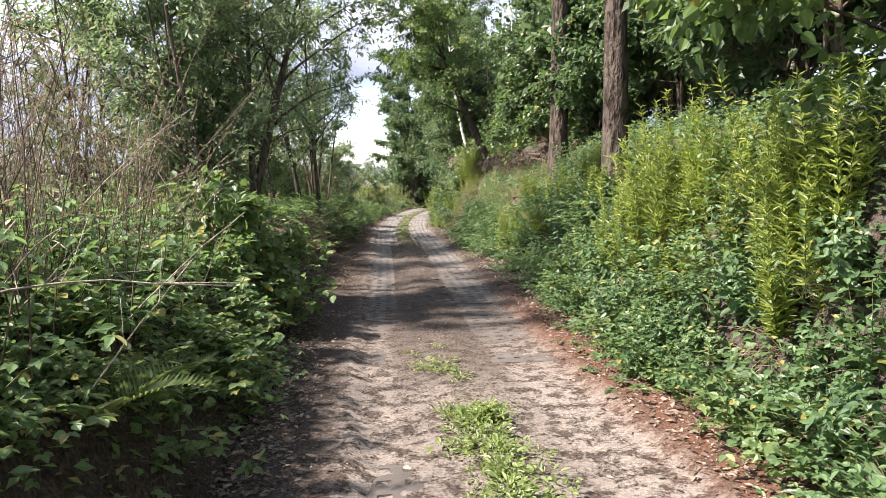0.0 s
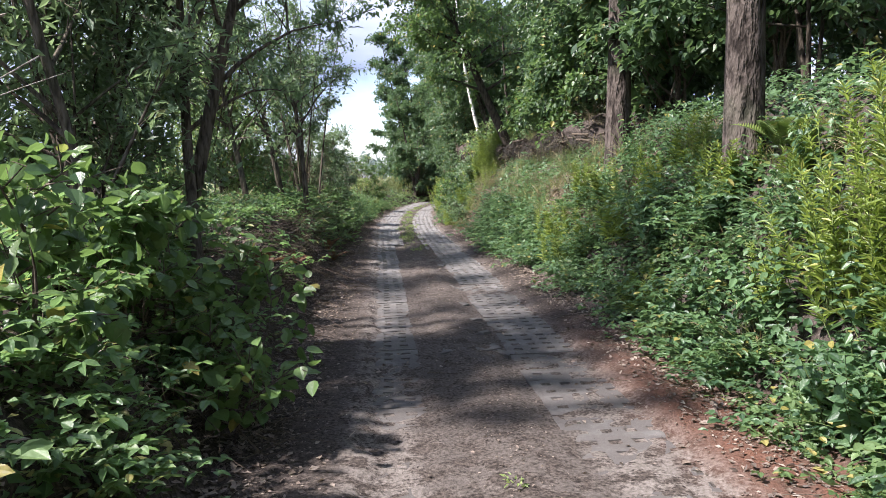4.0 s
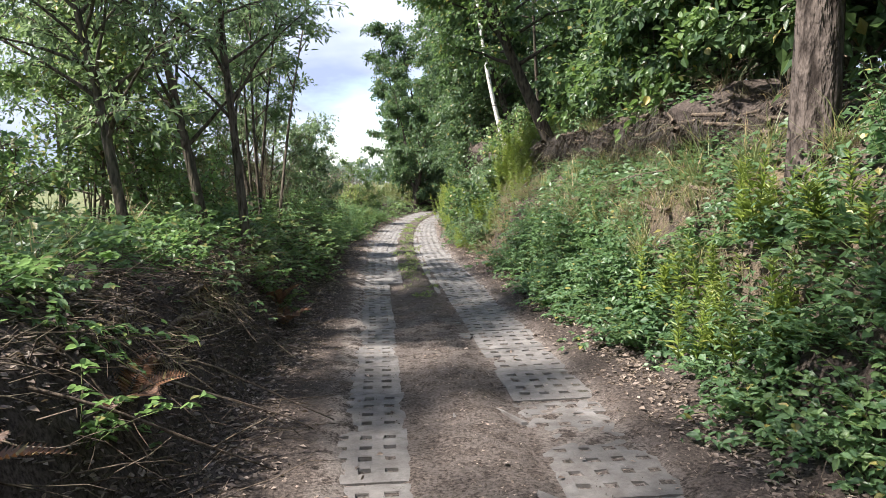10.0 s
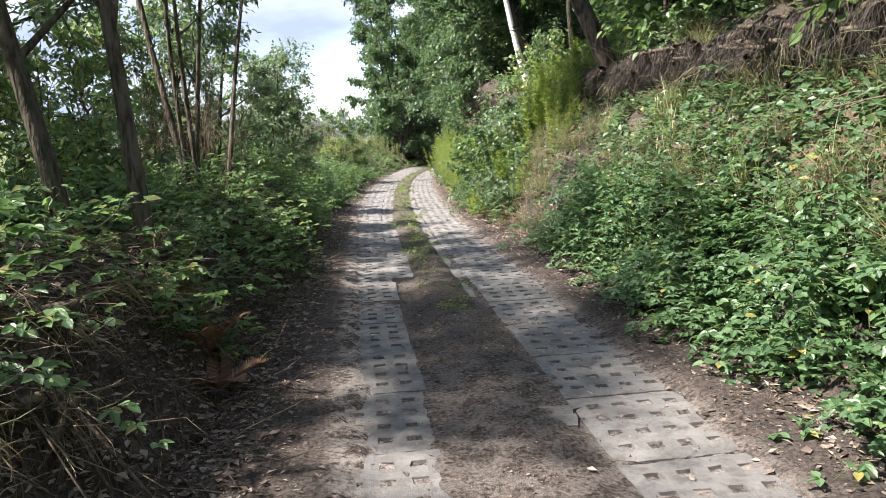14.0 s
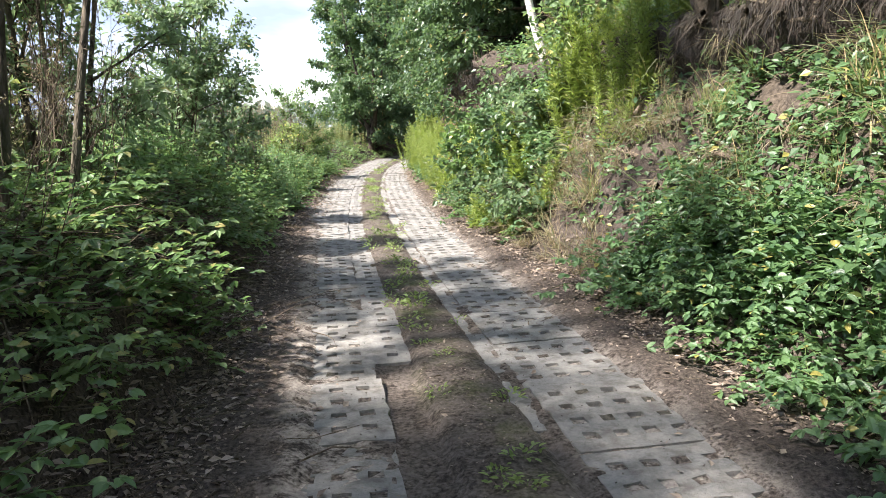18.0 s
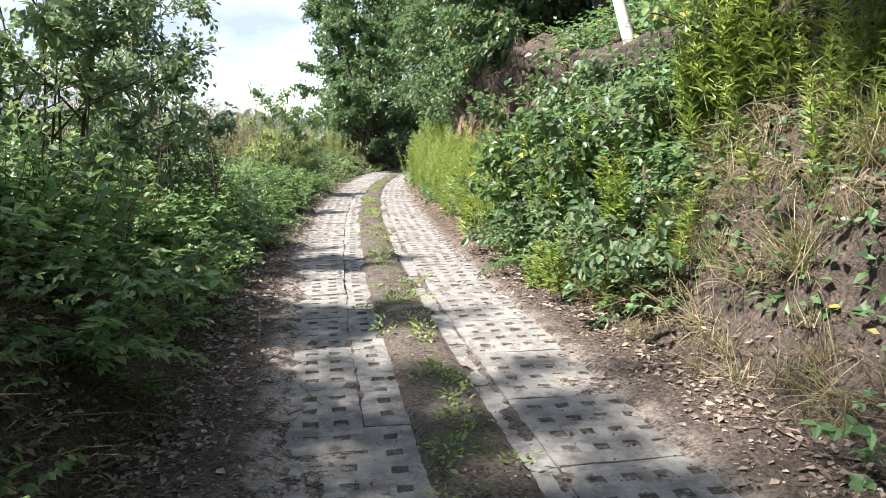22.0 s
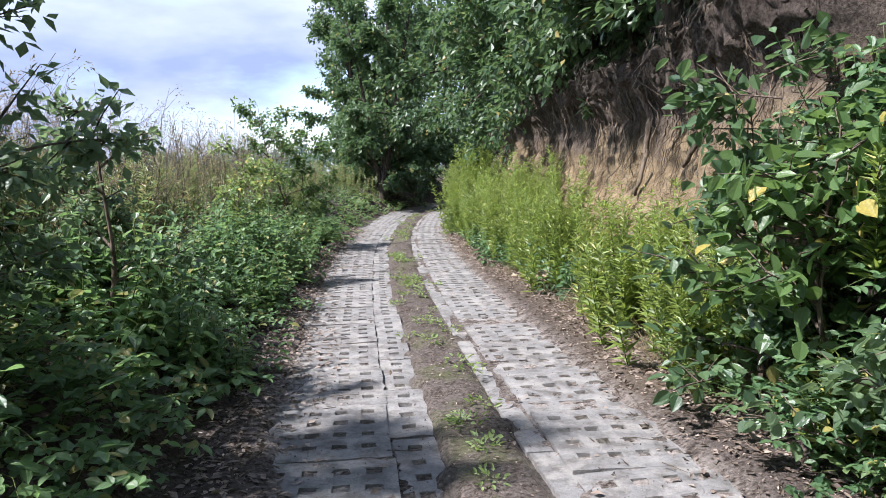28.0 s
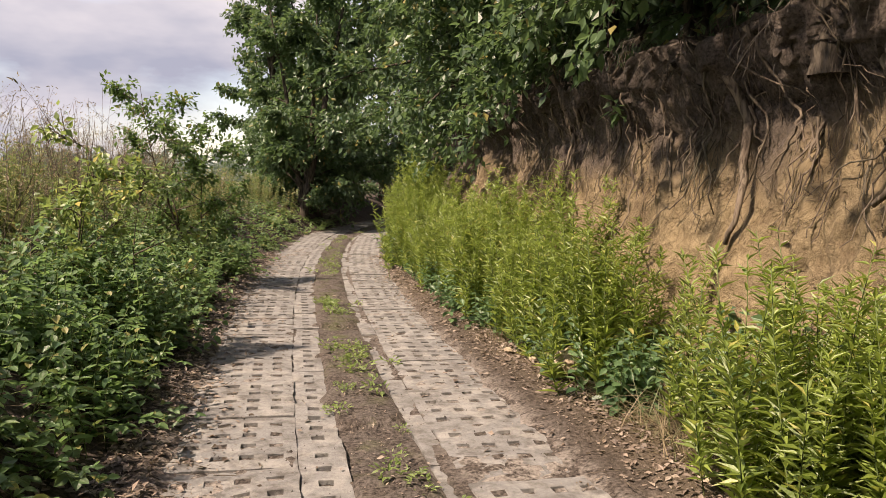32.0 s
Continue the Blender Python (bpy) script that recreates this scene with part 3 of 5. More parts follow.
# ---- the ground: one sheet ----
def build_ground():
    rows = np.concatenate([[-1500, -300, -80], np.arange(-30, -1, 1.5), np.arange(-1, 16, 0.07), np.arange(16, 42, 0.055), np.arange(42, 60, 0.2), np.arange(60, 95, 1.0), [120, 200, 400, 1600]])
    lk = np.concatenate([np.linspace(0, 4, 26)[1:], [4.3, 4.6, 5, 5.3, 5.7, 6, 6.5, 7, 8, 9]])[::-1]
    rk = np.concatenate([np.linspace(0, 3, 20)[1:], np.linspace(3, 8, 56)[1:], [8.1, 8.2, 8.35, 8.5, 8.65, 8.8, 9, 9.5, 10, 10.5, 11, 12]])
    road = np.linspace(-1, 1, 53)
    nl, nr, nc = len(lk), len(rk), len(lk) + len(road) + len(rk)
    verts, wheel, moss, needles, loam, field, sand = [], [], [], [], [], [], []
    for y in rows:
        lv, rv = float(np.interp(y, LEFT_Y, LEFT_V)), float(np.interp(y, RIGHT_Y, RIGHT_V))
        dl, zl = bank(y, -1, lk)
        dr, zr = bank(y, 1, rk)
        d = np.concatenate([dl, np.where(road < 0, road * lv, road * rv), dr])
        z = np.concatenate([zl, np.zeros(len(road)), zr])
        xs, ys = across(np.clip(y, -30, 94), d)
        ys = ys + (y - np.clip(y, -30, 94))
        raw = float(cut(y))
        base = float(rise(y))
        near = -3 < y < 60
        for i in range(nc):
            x, yy, zz, dd = float(xs[i]), float(ys[i]), float(z[i]) + base, float(d[i])
            on_road = nl <= i < nl + len(road)
            lane = max(0.0, 1 - abs(abs(dd) - 0.76) / 0.42)
            lane = max(min(1.0, lane * 2.0), (0.22 if y > 18 else 0.4) * (abs(dd) < 0.5), (0.75 - 0.6 * float(ease(5.5, 7, y))) * (1 - float(ease(15, 19, y)) + float(ease(30.5, 32, y)) * (abs(dd) < 1)) * (1 - float(ease(0.9, 1.15, abs(dd)))))
            lane *= 1 - 0.5 * float(ease(5.5, 8.5, y)) * (1 - float(ease(14, 18, y)))
            if dd < 0 and y < 29:
                lane *= 1 - 0.85 * float(ease(0.84, 0.98, -dd))
            if near and on_road:
                zz += lane_lift(x, yy, dd)
            elif near and not on_road:
                e = abs(dd) - (lv if dd < 0 else rv)
                amp = min(1.0, e / 0.4)
                g = lump(x, yy, zz, e)
                if dd > 0 and raw > 0 and 0.35 < e < 1.6:
                    blocks = fbm(x * 1.0, yy, zz * 0.5, 3.2, 4)
                    ridge = abs(fbm(x, yy * 1.3, zz * 0.35, 2.1, 3))
                    flute = abs(fbm(yy * 2.6, zz * 0.45, 3.0, 1.6, 3))
                    near_by, _ = noise.voronoi(Vector((x * 2.0, yy * 3.2, zz * 0.7)))
                    chunk = min(0.5, near_by[1] - near_by[0])
                    x += raw * (0.09 * blocks - 0.08 * ridge - 0.08 * flute - 0.07 * chunk + 0.03 * fbm(x, yy, zz, 8.0) + 0.018 * fbm(x, yy, zz, 20.0))
                    g += raw * float(ease(2.0, 2.5, zz)) * (0.10 * fbm(x, yy, 2.0, 3.0) + 0.06 * fbm(x, yy, zz, 11.0) - 0.12)
                else:
                    x += (0.05 * fbm(x, yy, zz + 7, 4.0)) * amp
                zz += g
            verts.append((x, yy, zz))
            wheel.append(lane if on_road else 0.0)
            moss.append((1.0 - abs(dd - 0.07) / 0.3) * (float(ease(17.5, 20.5, y)) + 0.7 * (1 - float(ease(5, 6.5, y)))) if on_road and abs(dd - 0.07) < 0.3 else 0.0)
            needles.append((1 - float(ease(7, 13, y))) * float(ease(0.75, 1.3, dd)) * (1 - float(ease(rv - 0.1, rv + 0.35, dd))))
            e = dd - rv
            loam.append(raw * float(ease(0.15, 0.6, e)) * (1 - 0.95 * float(ease(1.4, 2.05, zz + 0.45 * fbm(x, yy, zz, 2.0)))) + 0.45 * raw * float(ease(-0.6, 0.2, e)) * (1 - float(ease(0.2, 0.5, e)))
                        if dd > 0 else 0.0)
            field.append(float(ease(2.0, 5.0, -dd - lv)))
            sand.append(float(ease(10, 13, y) * (1 - 0.75 * ease(18.5, 21, y)) * (1 - ease(29, 30.5, y)) * ease(0.45, 0.8, e) * (1 - ease(1.75, 1.95, zz))) if dd > 0 else 0.0)
    idx = np.arange(len(rows) * nc).reshape(len(rows), nc)
    faces = np.stack([idx[:-1, :-1], idx[:-1, 1:], idx[1:, 1:], idx[1:, :-1]], axis=-1).reshape(-1, 4).tolist()
    me = mesh_of("ground", verts, faces, [GROUND], smooth=True)
    for name, vals in (("wheel", wheel), ("moss", moss), ("needles", needles), ("loam", loam), ("field", field), ("sand", sand)):
        me.attributes.new(name, "FLOAT", "POINT").data.foreach_set("value", vals)
    tagged(new("ground", me), "brown earth lane between banks with a raw loam cut", "ground", kind="structure")


build_ground()

# ---- the slabs of the two wheel tracks ----
def slab_mesh(name, width, length, cols, nrows, seed):
    """A pierced concrete slab, its top at z = 0, with soil standing in the holes."""
    rng = np.random.default_rng(seed)
    wx, wy = 0.076, 0.070
    def lines(total, n, hole):
        gap = (total - n * hole) / (n + 1)
        out, p = [0.0], 0.0
        for _ in range(n):
            p += gap
            out += [p, p + hole]
            p += hole
        return out + [total]
    xs, ys = lines(width, cols, wx), lines(length, nrows, wy)
    nx, ny = len(xs), len(ys)
    verts, faces, mats = [], [], []
    grid = {}
    for j, y in enumerate(ys):
        for i, x in enumerate(xs):
            edge = i in (0, nx - 1) or j in (0, ny - 1)
            jit = 0.006
            grid[i, j] = len(verts)
            verts.append((x - width / 2 + rng.normal() * jit * 0.6, y - length / 2 + rng.normal() * jit * 0.6, -abs(rng.normal()) * 0.003 - (0.006 if edge else 0)))
    for j in range(ny - 1):
        for i in range(nx - 1):
            q = [grid[i, j], grid[i + 1, j], grid[i + 1, j + 1], grid[i, j + 1]]
            if i % 2 and j % 2:
                cx, cy = sum(verts[k][0] for k in q) / 4, sum(verts[k][1] for k in q) / 4
                deep = -rng.uniform(0.025, 0.07) if rng.random() > 0.14 else -0.006
                low = []
                for k in q:
                    low.append(len(verts))
                    verts.append((cx + (verts[k][0] - cx) * 0.92, cy + (verts[k][1] - cy) * 0.92, deep + rng.normal() * 0.003))
                for a in range(4):
                    faces.append((q[a], q[(a + 1) % 4], low[(a + 1) % 4], low[a]))
                    mats.append(0)
                faces.append(tuple(low))
                mats.append(1)
            else:
                faces.append(tuple(q))
                mats.append(0)
    ring = [grid[i, 0] for i in range(nx)] + [grid[nx - 1, j] for j in range(1, ny)] + [grid[i, ny - 1] for i in range(nx - 2, -1, -1)] + [grid[0, j] for j in range(ny - 2, 0, -1)]
    low = []
    for k in ring:
        low.append(len(verts))
        verts.append((verts[k][0], verts[k][1], -0.09))
    for a in range(len(ring)):
        b = (a + 1) % len(ring)
        faces.append((ring[b], ring[a], low[a], low[b]))
        mats.append(0)
    return mesh_of(name, verts, faces, [CONCRETE, SOILFILL], mats)


def build_slabs():
    road = tagged(new("road"), "two tracks of pierced concrete slabs bedded in earth", "road", kind="structure")
    rng = np.random.default_rng(5)
    wide = [slab_mesh("slab", 0.675, 0.862, 4, 4, 10 + i) for i in range(4)]
    narrow = [slab_mesh("kerb_slab", 0.25, 0.865, 1, 4, 20 + i) for i in range(3)]
    thin = [slab_mesh("kerb_strip", 0.13, 0.855, 0, 0, 30 + i) for i in range(3)]
    for side, first in ((-1, -3.07), (1, -3.42)):
        y = first
        while y < 58:
            s = float(np.interp(y, grid_y, grid_s))
            turn = -math.degrees(math.atan(s))
            for kind, d, name in ((wide, 0.715 if side < 0 else 0.765, "slab"), (narrow if side < 0 else thin, 0.2515 if side < 0 else 0.358, "kerb_slab"), *(((thin, 1.18, "kerb_slab"),) if side > 0 and y > 20 else ())):
                if kind is not wide and y < 19 + 3 * rng.random():
                    continue
                x, yy = across(y + (0.3 if kind is not wide else 0), side * d)
                z = float(rise(y)) + (0.0 if kind is wide else -0.006 - 0.012 * rng.random())
                ob = part(name, kind[rng.integers(len(kind))], road)
                flip = 180 * int(rng.integers(2))
                ob.matrix_basis = pose(float(x) + rng.normal() * 0.006, float(yy), z + rng.normal() * 0.004, rng.normal() * 0.45, rng.normal() * 0.6, -turn * -1 + flip + rng.normal() * 0.5)
            y += 0.88 * math.sqrt(1 / (1 + s * s))
    # broken pieces between the tracks
    for i in range(26):
        n = int(rng.integers(5, 8))
        w = np.sort(rng.uniform(0, 2 * math.pi, n))
        r = rng.uniform(0.07, 0.17) * rng.uniform(0.7, 1.25, n)
        top = [(float(a * math.cos(b)) * 0.8, float(a * math.sin(b)) * 1.2, float(rng.normal() * 0.003)) for a, b in zip(r, w)]
        verts = top + [(x * 1.03, y2 * 1.03, -0.05) for x, y2, _ in top]
        faces = [tuple(range(n))] + [((k + 1) % n, k, n + k, n + (k + 1) % n) for k in range(n)]
        piece = part("slab_fragment", mesh_of("slab_fragment", verts, faces, [CONCRETE]), road)
        y = rng.uniform(9.5, 19.0)
        x, yy = across(y, rng.uniform(-0.05, 0.36))
        piece.matrix_basis = pose(float(x), float(yy), 0.004 + 0.008 * rng.random(), rng.normal() * 1.2, rng.normal() * 1.2, 0)


# ---- plants ----
def small_plant(name, label, category, plant, leaf, stalk):
    """A herb: its stems as the thing, its leaves as a part."""
    plant.rootstock()
    ob = new(name, plant.stem_mesh(name + "_stem", stalk))
    part("leaves", plant.leaf_mesh(name + "_leaves", leaf), ob)
    return tagged(ob, label, category, group=f"{name.replace('_', ' ')}s along the lane")


def bramble(rng, size=1.0, canes=8, shape="round"):
    p = Plant()
    for c in range(canes):
        az = 2 * math.pi * (c + rng.random()) / canes
        tilt = rng.uniform(0.5, 1.1)
        d0 = (math.cos(az) * math.cos(tilt), math.sin(az) * math.cos(tilt), math.sin(tilt))
        line = bent((0, 0, -0.05), d0, rng.uniform(0.45, 0.85) * size, 5, 1.5 / size, rng, 0.5)
        p.tube(line, 0.0045, 0.0015, 3)
        pts = np.array(line)
        for q in np.linspace(0.2, 1.0, 11):
            at = np.array([np.interp(q * 4, range(5), pts[:, k]) for k in range(3)])
            side = rng.normal(size=3) * (1, 1, 0.3)
            side /= np.linalg.norm(side)
            hub = at + side * 0.05 + (0, 0, 0.03)
            swing = rng.uniform(0, 0.3)
            al = np.array([side, np.cross(side, (0, 0, 1)) + side * 0.3, -np.cross(side, (0, 0, 1)) + side * 0.3]) + (0, 0, -swing)
            n3 = len(al)
            p.leaves(np.repeat(hub[None], n3, 0), al, np.array((0, 0, 1.0)) + rng.normal(size=(n3, 3)) * 0.28, rng.uniform(0.038, 0.076, n3), rng.uniform(0.027, 0.052, n3), shape)
    return p


def nettle(rng, size=1.0, stems=10):
    p = Plant()
    for c in range(stems):
        a = rng.normal(size=2) * 0.13
        line = bent((a[0], a[1], -0.05), (a[0] * 1.2, a[1] * 1.2, 1), rng.uniform(0.4, 0.8) * size, 5, 0.25, rng, 0.4)
        p.tube(line, 0.004, 0.002, 3)
        pts = np.array(line)
        for j, q in enumerate(np.linspace(0.2, 1.0, 8)):
            at = np.array([np.interp(q * 4, range(5), pts[:, k]) for k in range(3)])
            w = j * 1.57 + rng.normal() * 0.3
            al = np.array([(math.cos(w), math.sin(w), -0.25), (-math.cos(w), -math.sin(w), -0.25)]) + rng.normal(size=(2, 3)) * 0.22
            big = 0.10 * (1.15 - 0.6 * q)
            p.leaves(np.repeat(at[None], 2, 0), al, np.array((0, 0, 1.0)) + rng.normal(size=(2, 3)) * 0.2, big * rng.uniform(0.7, 1.3, 2), big * 0.66, "round")
    return p


def goldenrod(rng, size=1.0, stems=10):
    p = Plant()
    for c in range(stems):
        a = rng.normal(size=2) * 0.16
        line = bent((a[0], a[1], -0.05), (a[0] * 0.6, a[1] * 0.6, 1), rng.uniform(0.75, 1.25) * size, 6, -0.02, rng, 0.25)
        p.tube(line, 0.0045, 0.002, 3)
        pts = np.array(line)
        n = 76
        q = np.sort(rng.uniform(0.12, 1.0, n))
        at = np.stack([np.interp(q * 5, range(6), pts[:, k]) for k in range(3)], 1)
        w = np.arange(n) * 2.4 + rng.random()
        al = np.stack([np.cos(w), np.sin(w), rng.uniform(0.25, 1.5, n)], 1) + rng.normal(size=(n, 3)) * 0.15
        ln = (0.13 - 0.065 * q) * rng.uniform(0.7, 1.25, n)
        p.leaves(at, al, np.array((0, 0, 1.0)) + rng.normal(size=(n, 3)) * 0.15, ln, ln * 0.24, "lance")
    return p


def tuft(rng, size=1.0, blades=70, droop=0.6):
    p = Plant()
    p.tube([(0, 0, -0.04), (0, 0, 0.03)], 0.02, 0.01, 4)
    n = blades
    a = rng.normal(size=(n, 2)) * 0.07
    out = rng.normal(size=(n, 2)) * droop
    al = np.stack([out[:, 0], out[:, 1], np.ones(n)], 1)
    up = np.stack([-out[:, 0], -out[:, 1], np.ones(n) * 0.3], 1) + rng.normal(size=(n, 3)) * 0.2
    p.leaves(np.stack([a[:, 0], a[:, 1], np.full(n, -0.02)], 1), al, up, rng.uniform(0.22, 0.5, n) * size, 0.007 * size, "blade")
    return p


def hanging(rng, blades=110, wild=0.6):
    """Dead grass and fine roots that hang over an edge towards -x."""
    p = Plant()
    p.tube([(0, -0.2, 0), (0, 0.2, 0.02)], 0.03, 0.02, 4)
    n = blades
    pos = np.stack([rng.normal(size=n) * 0.05, rng.uniform(-0.3, 0.3, n), rng.uniform(-0.02, 0.08, n)], 1)
    al = np.stack([rng.uniform(-0.7, 0.1, n), rng.normal(size=n) * wild, rng.uniform(-1.2, wild - 0.5, n)], 1)
    p.leaves(pos, al, rng.normal(size=(n, 3)) + (-1, 0, 0.4), rng.uniform(0.12, 0.38, n), 0.005, "blade")
    return p


def fern(rng, fronds=7):
    p = Plant()
    for c in range(fronds):
        az = 2 * math.pi * (c + rng.random() * 0.5) / fronds
        line = bent((0, 0, -0.02), (math.cos(az) * 0.6, math.sin(az) * 0.6, 0.8), rng.uniform(0.45, 0.65), 9, 1.9, rng, 0.1)
        p.tube(line, 0.004, 0.0012, 3)
        pts = np.array(line)
        tang = np.gradient(pts, axis=0)
        for s in (-1, 1):
            q = np.linspace(0.15, 0.98, 22)
            at = np.stack([np.interp(q * 8, range(9), pts[:, k]) for k in range(3)], 1)
            tg = unit(np.stack([np.interp(q * 8, range(9), tang[:, k]) for k in range(3)], 1))
            sd = unit(np.cross(tg, (0, 0, 1.0))) * s
            ln = 0.13 * np.sin(np.pi * np.clip(q * 0.9 + 0.12, 0, 1)) + 0.008
            p.leaves(at, sd + tg * 0.35, np.cross(sd, tg) * -s, ln, ln * 0.2 + 0.004, "lance")
    return p


def rosette(rng, n=26, size=1.0):
    p = Plant()
    p.tube([(0, 0, -0.02), (0, 0, 0.02)], 0.004, 0.003, 3)
    w = rng.uniform(0, 2 * math.pi, n)
    r = np.sqrt(rng.random(n)) * 0.10 * size
    pos = np.stack([np.cos(w) * r, np.sin(w) * r, rng.uniform(0.005, 0.07, n) * size], 1)
    al = np.stack([np.cos(w), np.sin(w), rng.uniform(0.0, 0.9, n)], 1) + rng.normal(size=(n, 3)) * 0.3
    p.leaves(pos, al, np.array((0, 0, 1.0)) + rng.normal(size=(n, 3)) * 0.3, rng.uniform(0.025, 0.065, n) * size, rng.uniform(0.016, 0.03, n) * size, "ovate")
    return p


def stalks(rng, n=9):
    """Dry upright weed stalks with seed heads and side twigs."""
    p = Plant()
    for c in range(n):
        a = rng.normal(size=2) * 0.2
        line = bent((a[0], a[1], -0.05), (a[0] * 0.5, a[1] * 0.5, 1), rng.uniform(0.8, 1.5), 6, 0.12, rng, 0.3)
        p.tube(line, 0.004, 0.0015, 3)
        pts = np.array(line)
        for q in rng.uniform(0.45, 0.98, 6):
            at = np.array([np.interp(q * 5, range(6), pts[:, k]) for k in range(3)])
            d = rng.normal(size=3) * (0.7, 0.7, 0.2) + (0, 0, 0.7)
            tw = bent(at, d / np.linalg.norm(d), rng.uniform(0.1, 0.25), 3, 0.3, rng, 0.5)
            p.tube(tw, 0.002, 0.0008, 3)
            k = 7
            p.leaves(np.array(tw[-1])[None] + rng.normal(size=(k, 3)) * 0.025, rand_dirs(rng, k) + (0, 0, 0.4), rand_dirs(rng, k), rng.uniform(0.015, 0.04, k), 0.009, "diamond")
    return p


def scatter(protos, places, rng, lo=0.75, hi=1.2, tip=8):
    """Sets copies of the prototypes at the places given; the prototypes themselves take the first ones."""
    for i, at in enumerate(places):
        src = protos[i % len(protos)]
        s = rng.uniform(lo, hi)
        m = Matrix.Translation(at) @ pose(0, 0, 0, rng.normal() * tip, rng.normal() * tip, rng.uniform(0, 360))
        ob = src if i < len(protos) else copy_thing(src, m)
        ob.matrix_basis = m @ Matrix.Diagonal((s, s, s, 1))


def spots(rng, n, y0, y1, side, e0, e1, dip=0.03):
    out = []
    for _ in range(n):
        v = on_bank(rng.uniform(y0, y1), side, rng.uniform(e0, e1))
        out.append(v - Vector((0, 0, dip)))
    return out


def build_plants():
    rng = np.random.default_rng(11)
    # brambles
    left = ([*spots(rng, 10, 2.6, 4.5, -1, 0.5, 1.2), *spots(rng, 26, 4.5, 9.5, -1, 0.15, 1.1), *spots(rng, 7, 8.5, 18, -1, 0.15, 0.6), *spots(rng, 6, 9.5, 18, -1, 0.5, 1.0), *spots(rng, 40, 10, 20, -1, 0.85, 1.7),
             *spots(rng, 36, 18, 24, -1, 0.25, 1.5), *spots(rng, 56, 24, 31, -1, 0.3, 1.6), *spots(rng, 50, 30, 42, -1, 0.1, 1.0)])
    scatter([small_plant("bramble_bush", "sprawling bramble with dark green three-part leaves on the bank", "bramble", bramble(rng), LEAF["bramble"], BARK["stalk"]) for _ in range(5)], left, rng, 0.7, 1.15, 12)
    right = ([*spots(rng, 46, 1, 8, 1, 0.05, 0.7), *spots(rng, 70, 8, 15.5, 1, 0.1, 0.9), *spots(rng, 40, 15.5, 19, 1, 0.05, 0.5), *spots(rng, 64, 18.5, 22.7, 1, 0.05, 0.55), *spots(rng, 8, 18.5, 22.5, 1, 0.8, 1.7), *spots(rng, 36, 25.2, 28.5, 1, 0.1, 0.9), *spots(rng, 14, 27, 28.8, 1, 0.1, 0.7)])
    scatter([small_plant("dewberry_bush", "low dewberry bush with fresh green toothed leaves", "bramble", bramble(rng, 0.9, 9), LEAF["nettle"], BARK["stalk"]) for _ in range(5)], right, rng, 0.7, 1.15, 12)
    # nettles
    spots_n = ([*spots(rng, 20, 1.8, 5, -1, 0.5, 1.4), *spots(rng, 10, 5, 10, -1, 0.7, 1.4), *spots(rng, 40, 24, 31, -1, 0.5, 2.0), *spots(rng, 40, 30, 38, -1, 0.05, 1.0)])
    scatter([small_plant("nettle_clump", "clump of green stinging nettles on the bank", "nettle", nettle(rng), LEAF["bramble"], BARK["stalk"]) for _ in range(5)], spots_n, rng, 0.75, 1.15)
    spots_n = [*spots(rng, 40, 1.8, 8, 1, 0.2, 1.3), *spots(rng, 40, 8, 15, 1, 0.4, 1.3), *spots(rng, 24, 16, 22.5, 1, 0.2, 0.6), *spots(rng, 24, 25.3, 29, 1, 0.3, 1.2), *spots(rng, 26, 33, 44, 1, 0.05, 0.3)]
    scatter([small_plant("herb_clump", "leafy green herbs with soft toothed leaves on the bank", "wild herbs", nettle(rng, 0.85, 9), LEAF["nettle"], BARK["stalk"]) for _ in range(4)], spots_n, rng, 0.7, 1.1)
    # goldenrod
    g = [*spots(rng, 16, 4.5, 8.0, 1, 0.4, 1.0), *spots(rng, 11, 23.6, 25.8, 1, 0.6, 1.05), *spots(rng, 84, 34.8, 44, 1, 0.12, 0.72), *spots(rng, 8, 33.0, 34.8, 1, 0.1, 0.3), *spots(rng, 16, 29.5, 32.9, 1, 0.1, 0.42), *spots(rng, 3, 26, 28, 1, 0.3, 0.6)]
    scatter([small_plant("goldenrod_clump", "tall yellow-green goldenrod with narrow leaves, not in flower", "goldenrod", goldenrod(rng), LEAF["goldenrod"], BARK["stalk"]) for _ in range(5)], g, rng, 0.8, 1.15, 4)
    g = [*spots(rng, 11, 2.5, 9.5, 1, 0.3, 1.2), *spots(rng, 18, 9.5, 16, 1, 0.3, 1.1), *spots(rng, 9, 25.2, 27.2, 1, 0.1, 0.8), *spots(rng, 6, 27.0, 28.8, 1, 0.05, 0.6), *spots(rng, 5, 24, 27.0, 1, 1.2, 1.9)]
    scatter([small_plant("young_goldenrod", "short young goldenrod with narrow yellow-green leaves", "goldenrod", goldenrod(rng, 0.55, 8), LEAF["goldenrod"], BARK["stalk"]) for _ in range(3)], g, rng, 0.7, 1.15, 9)
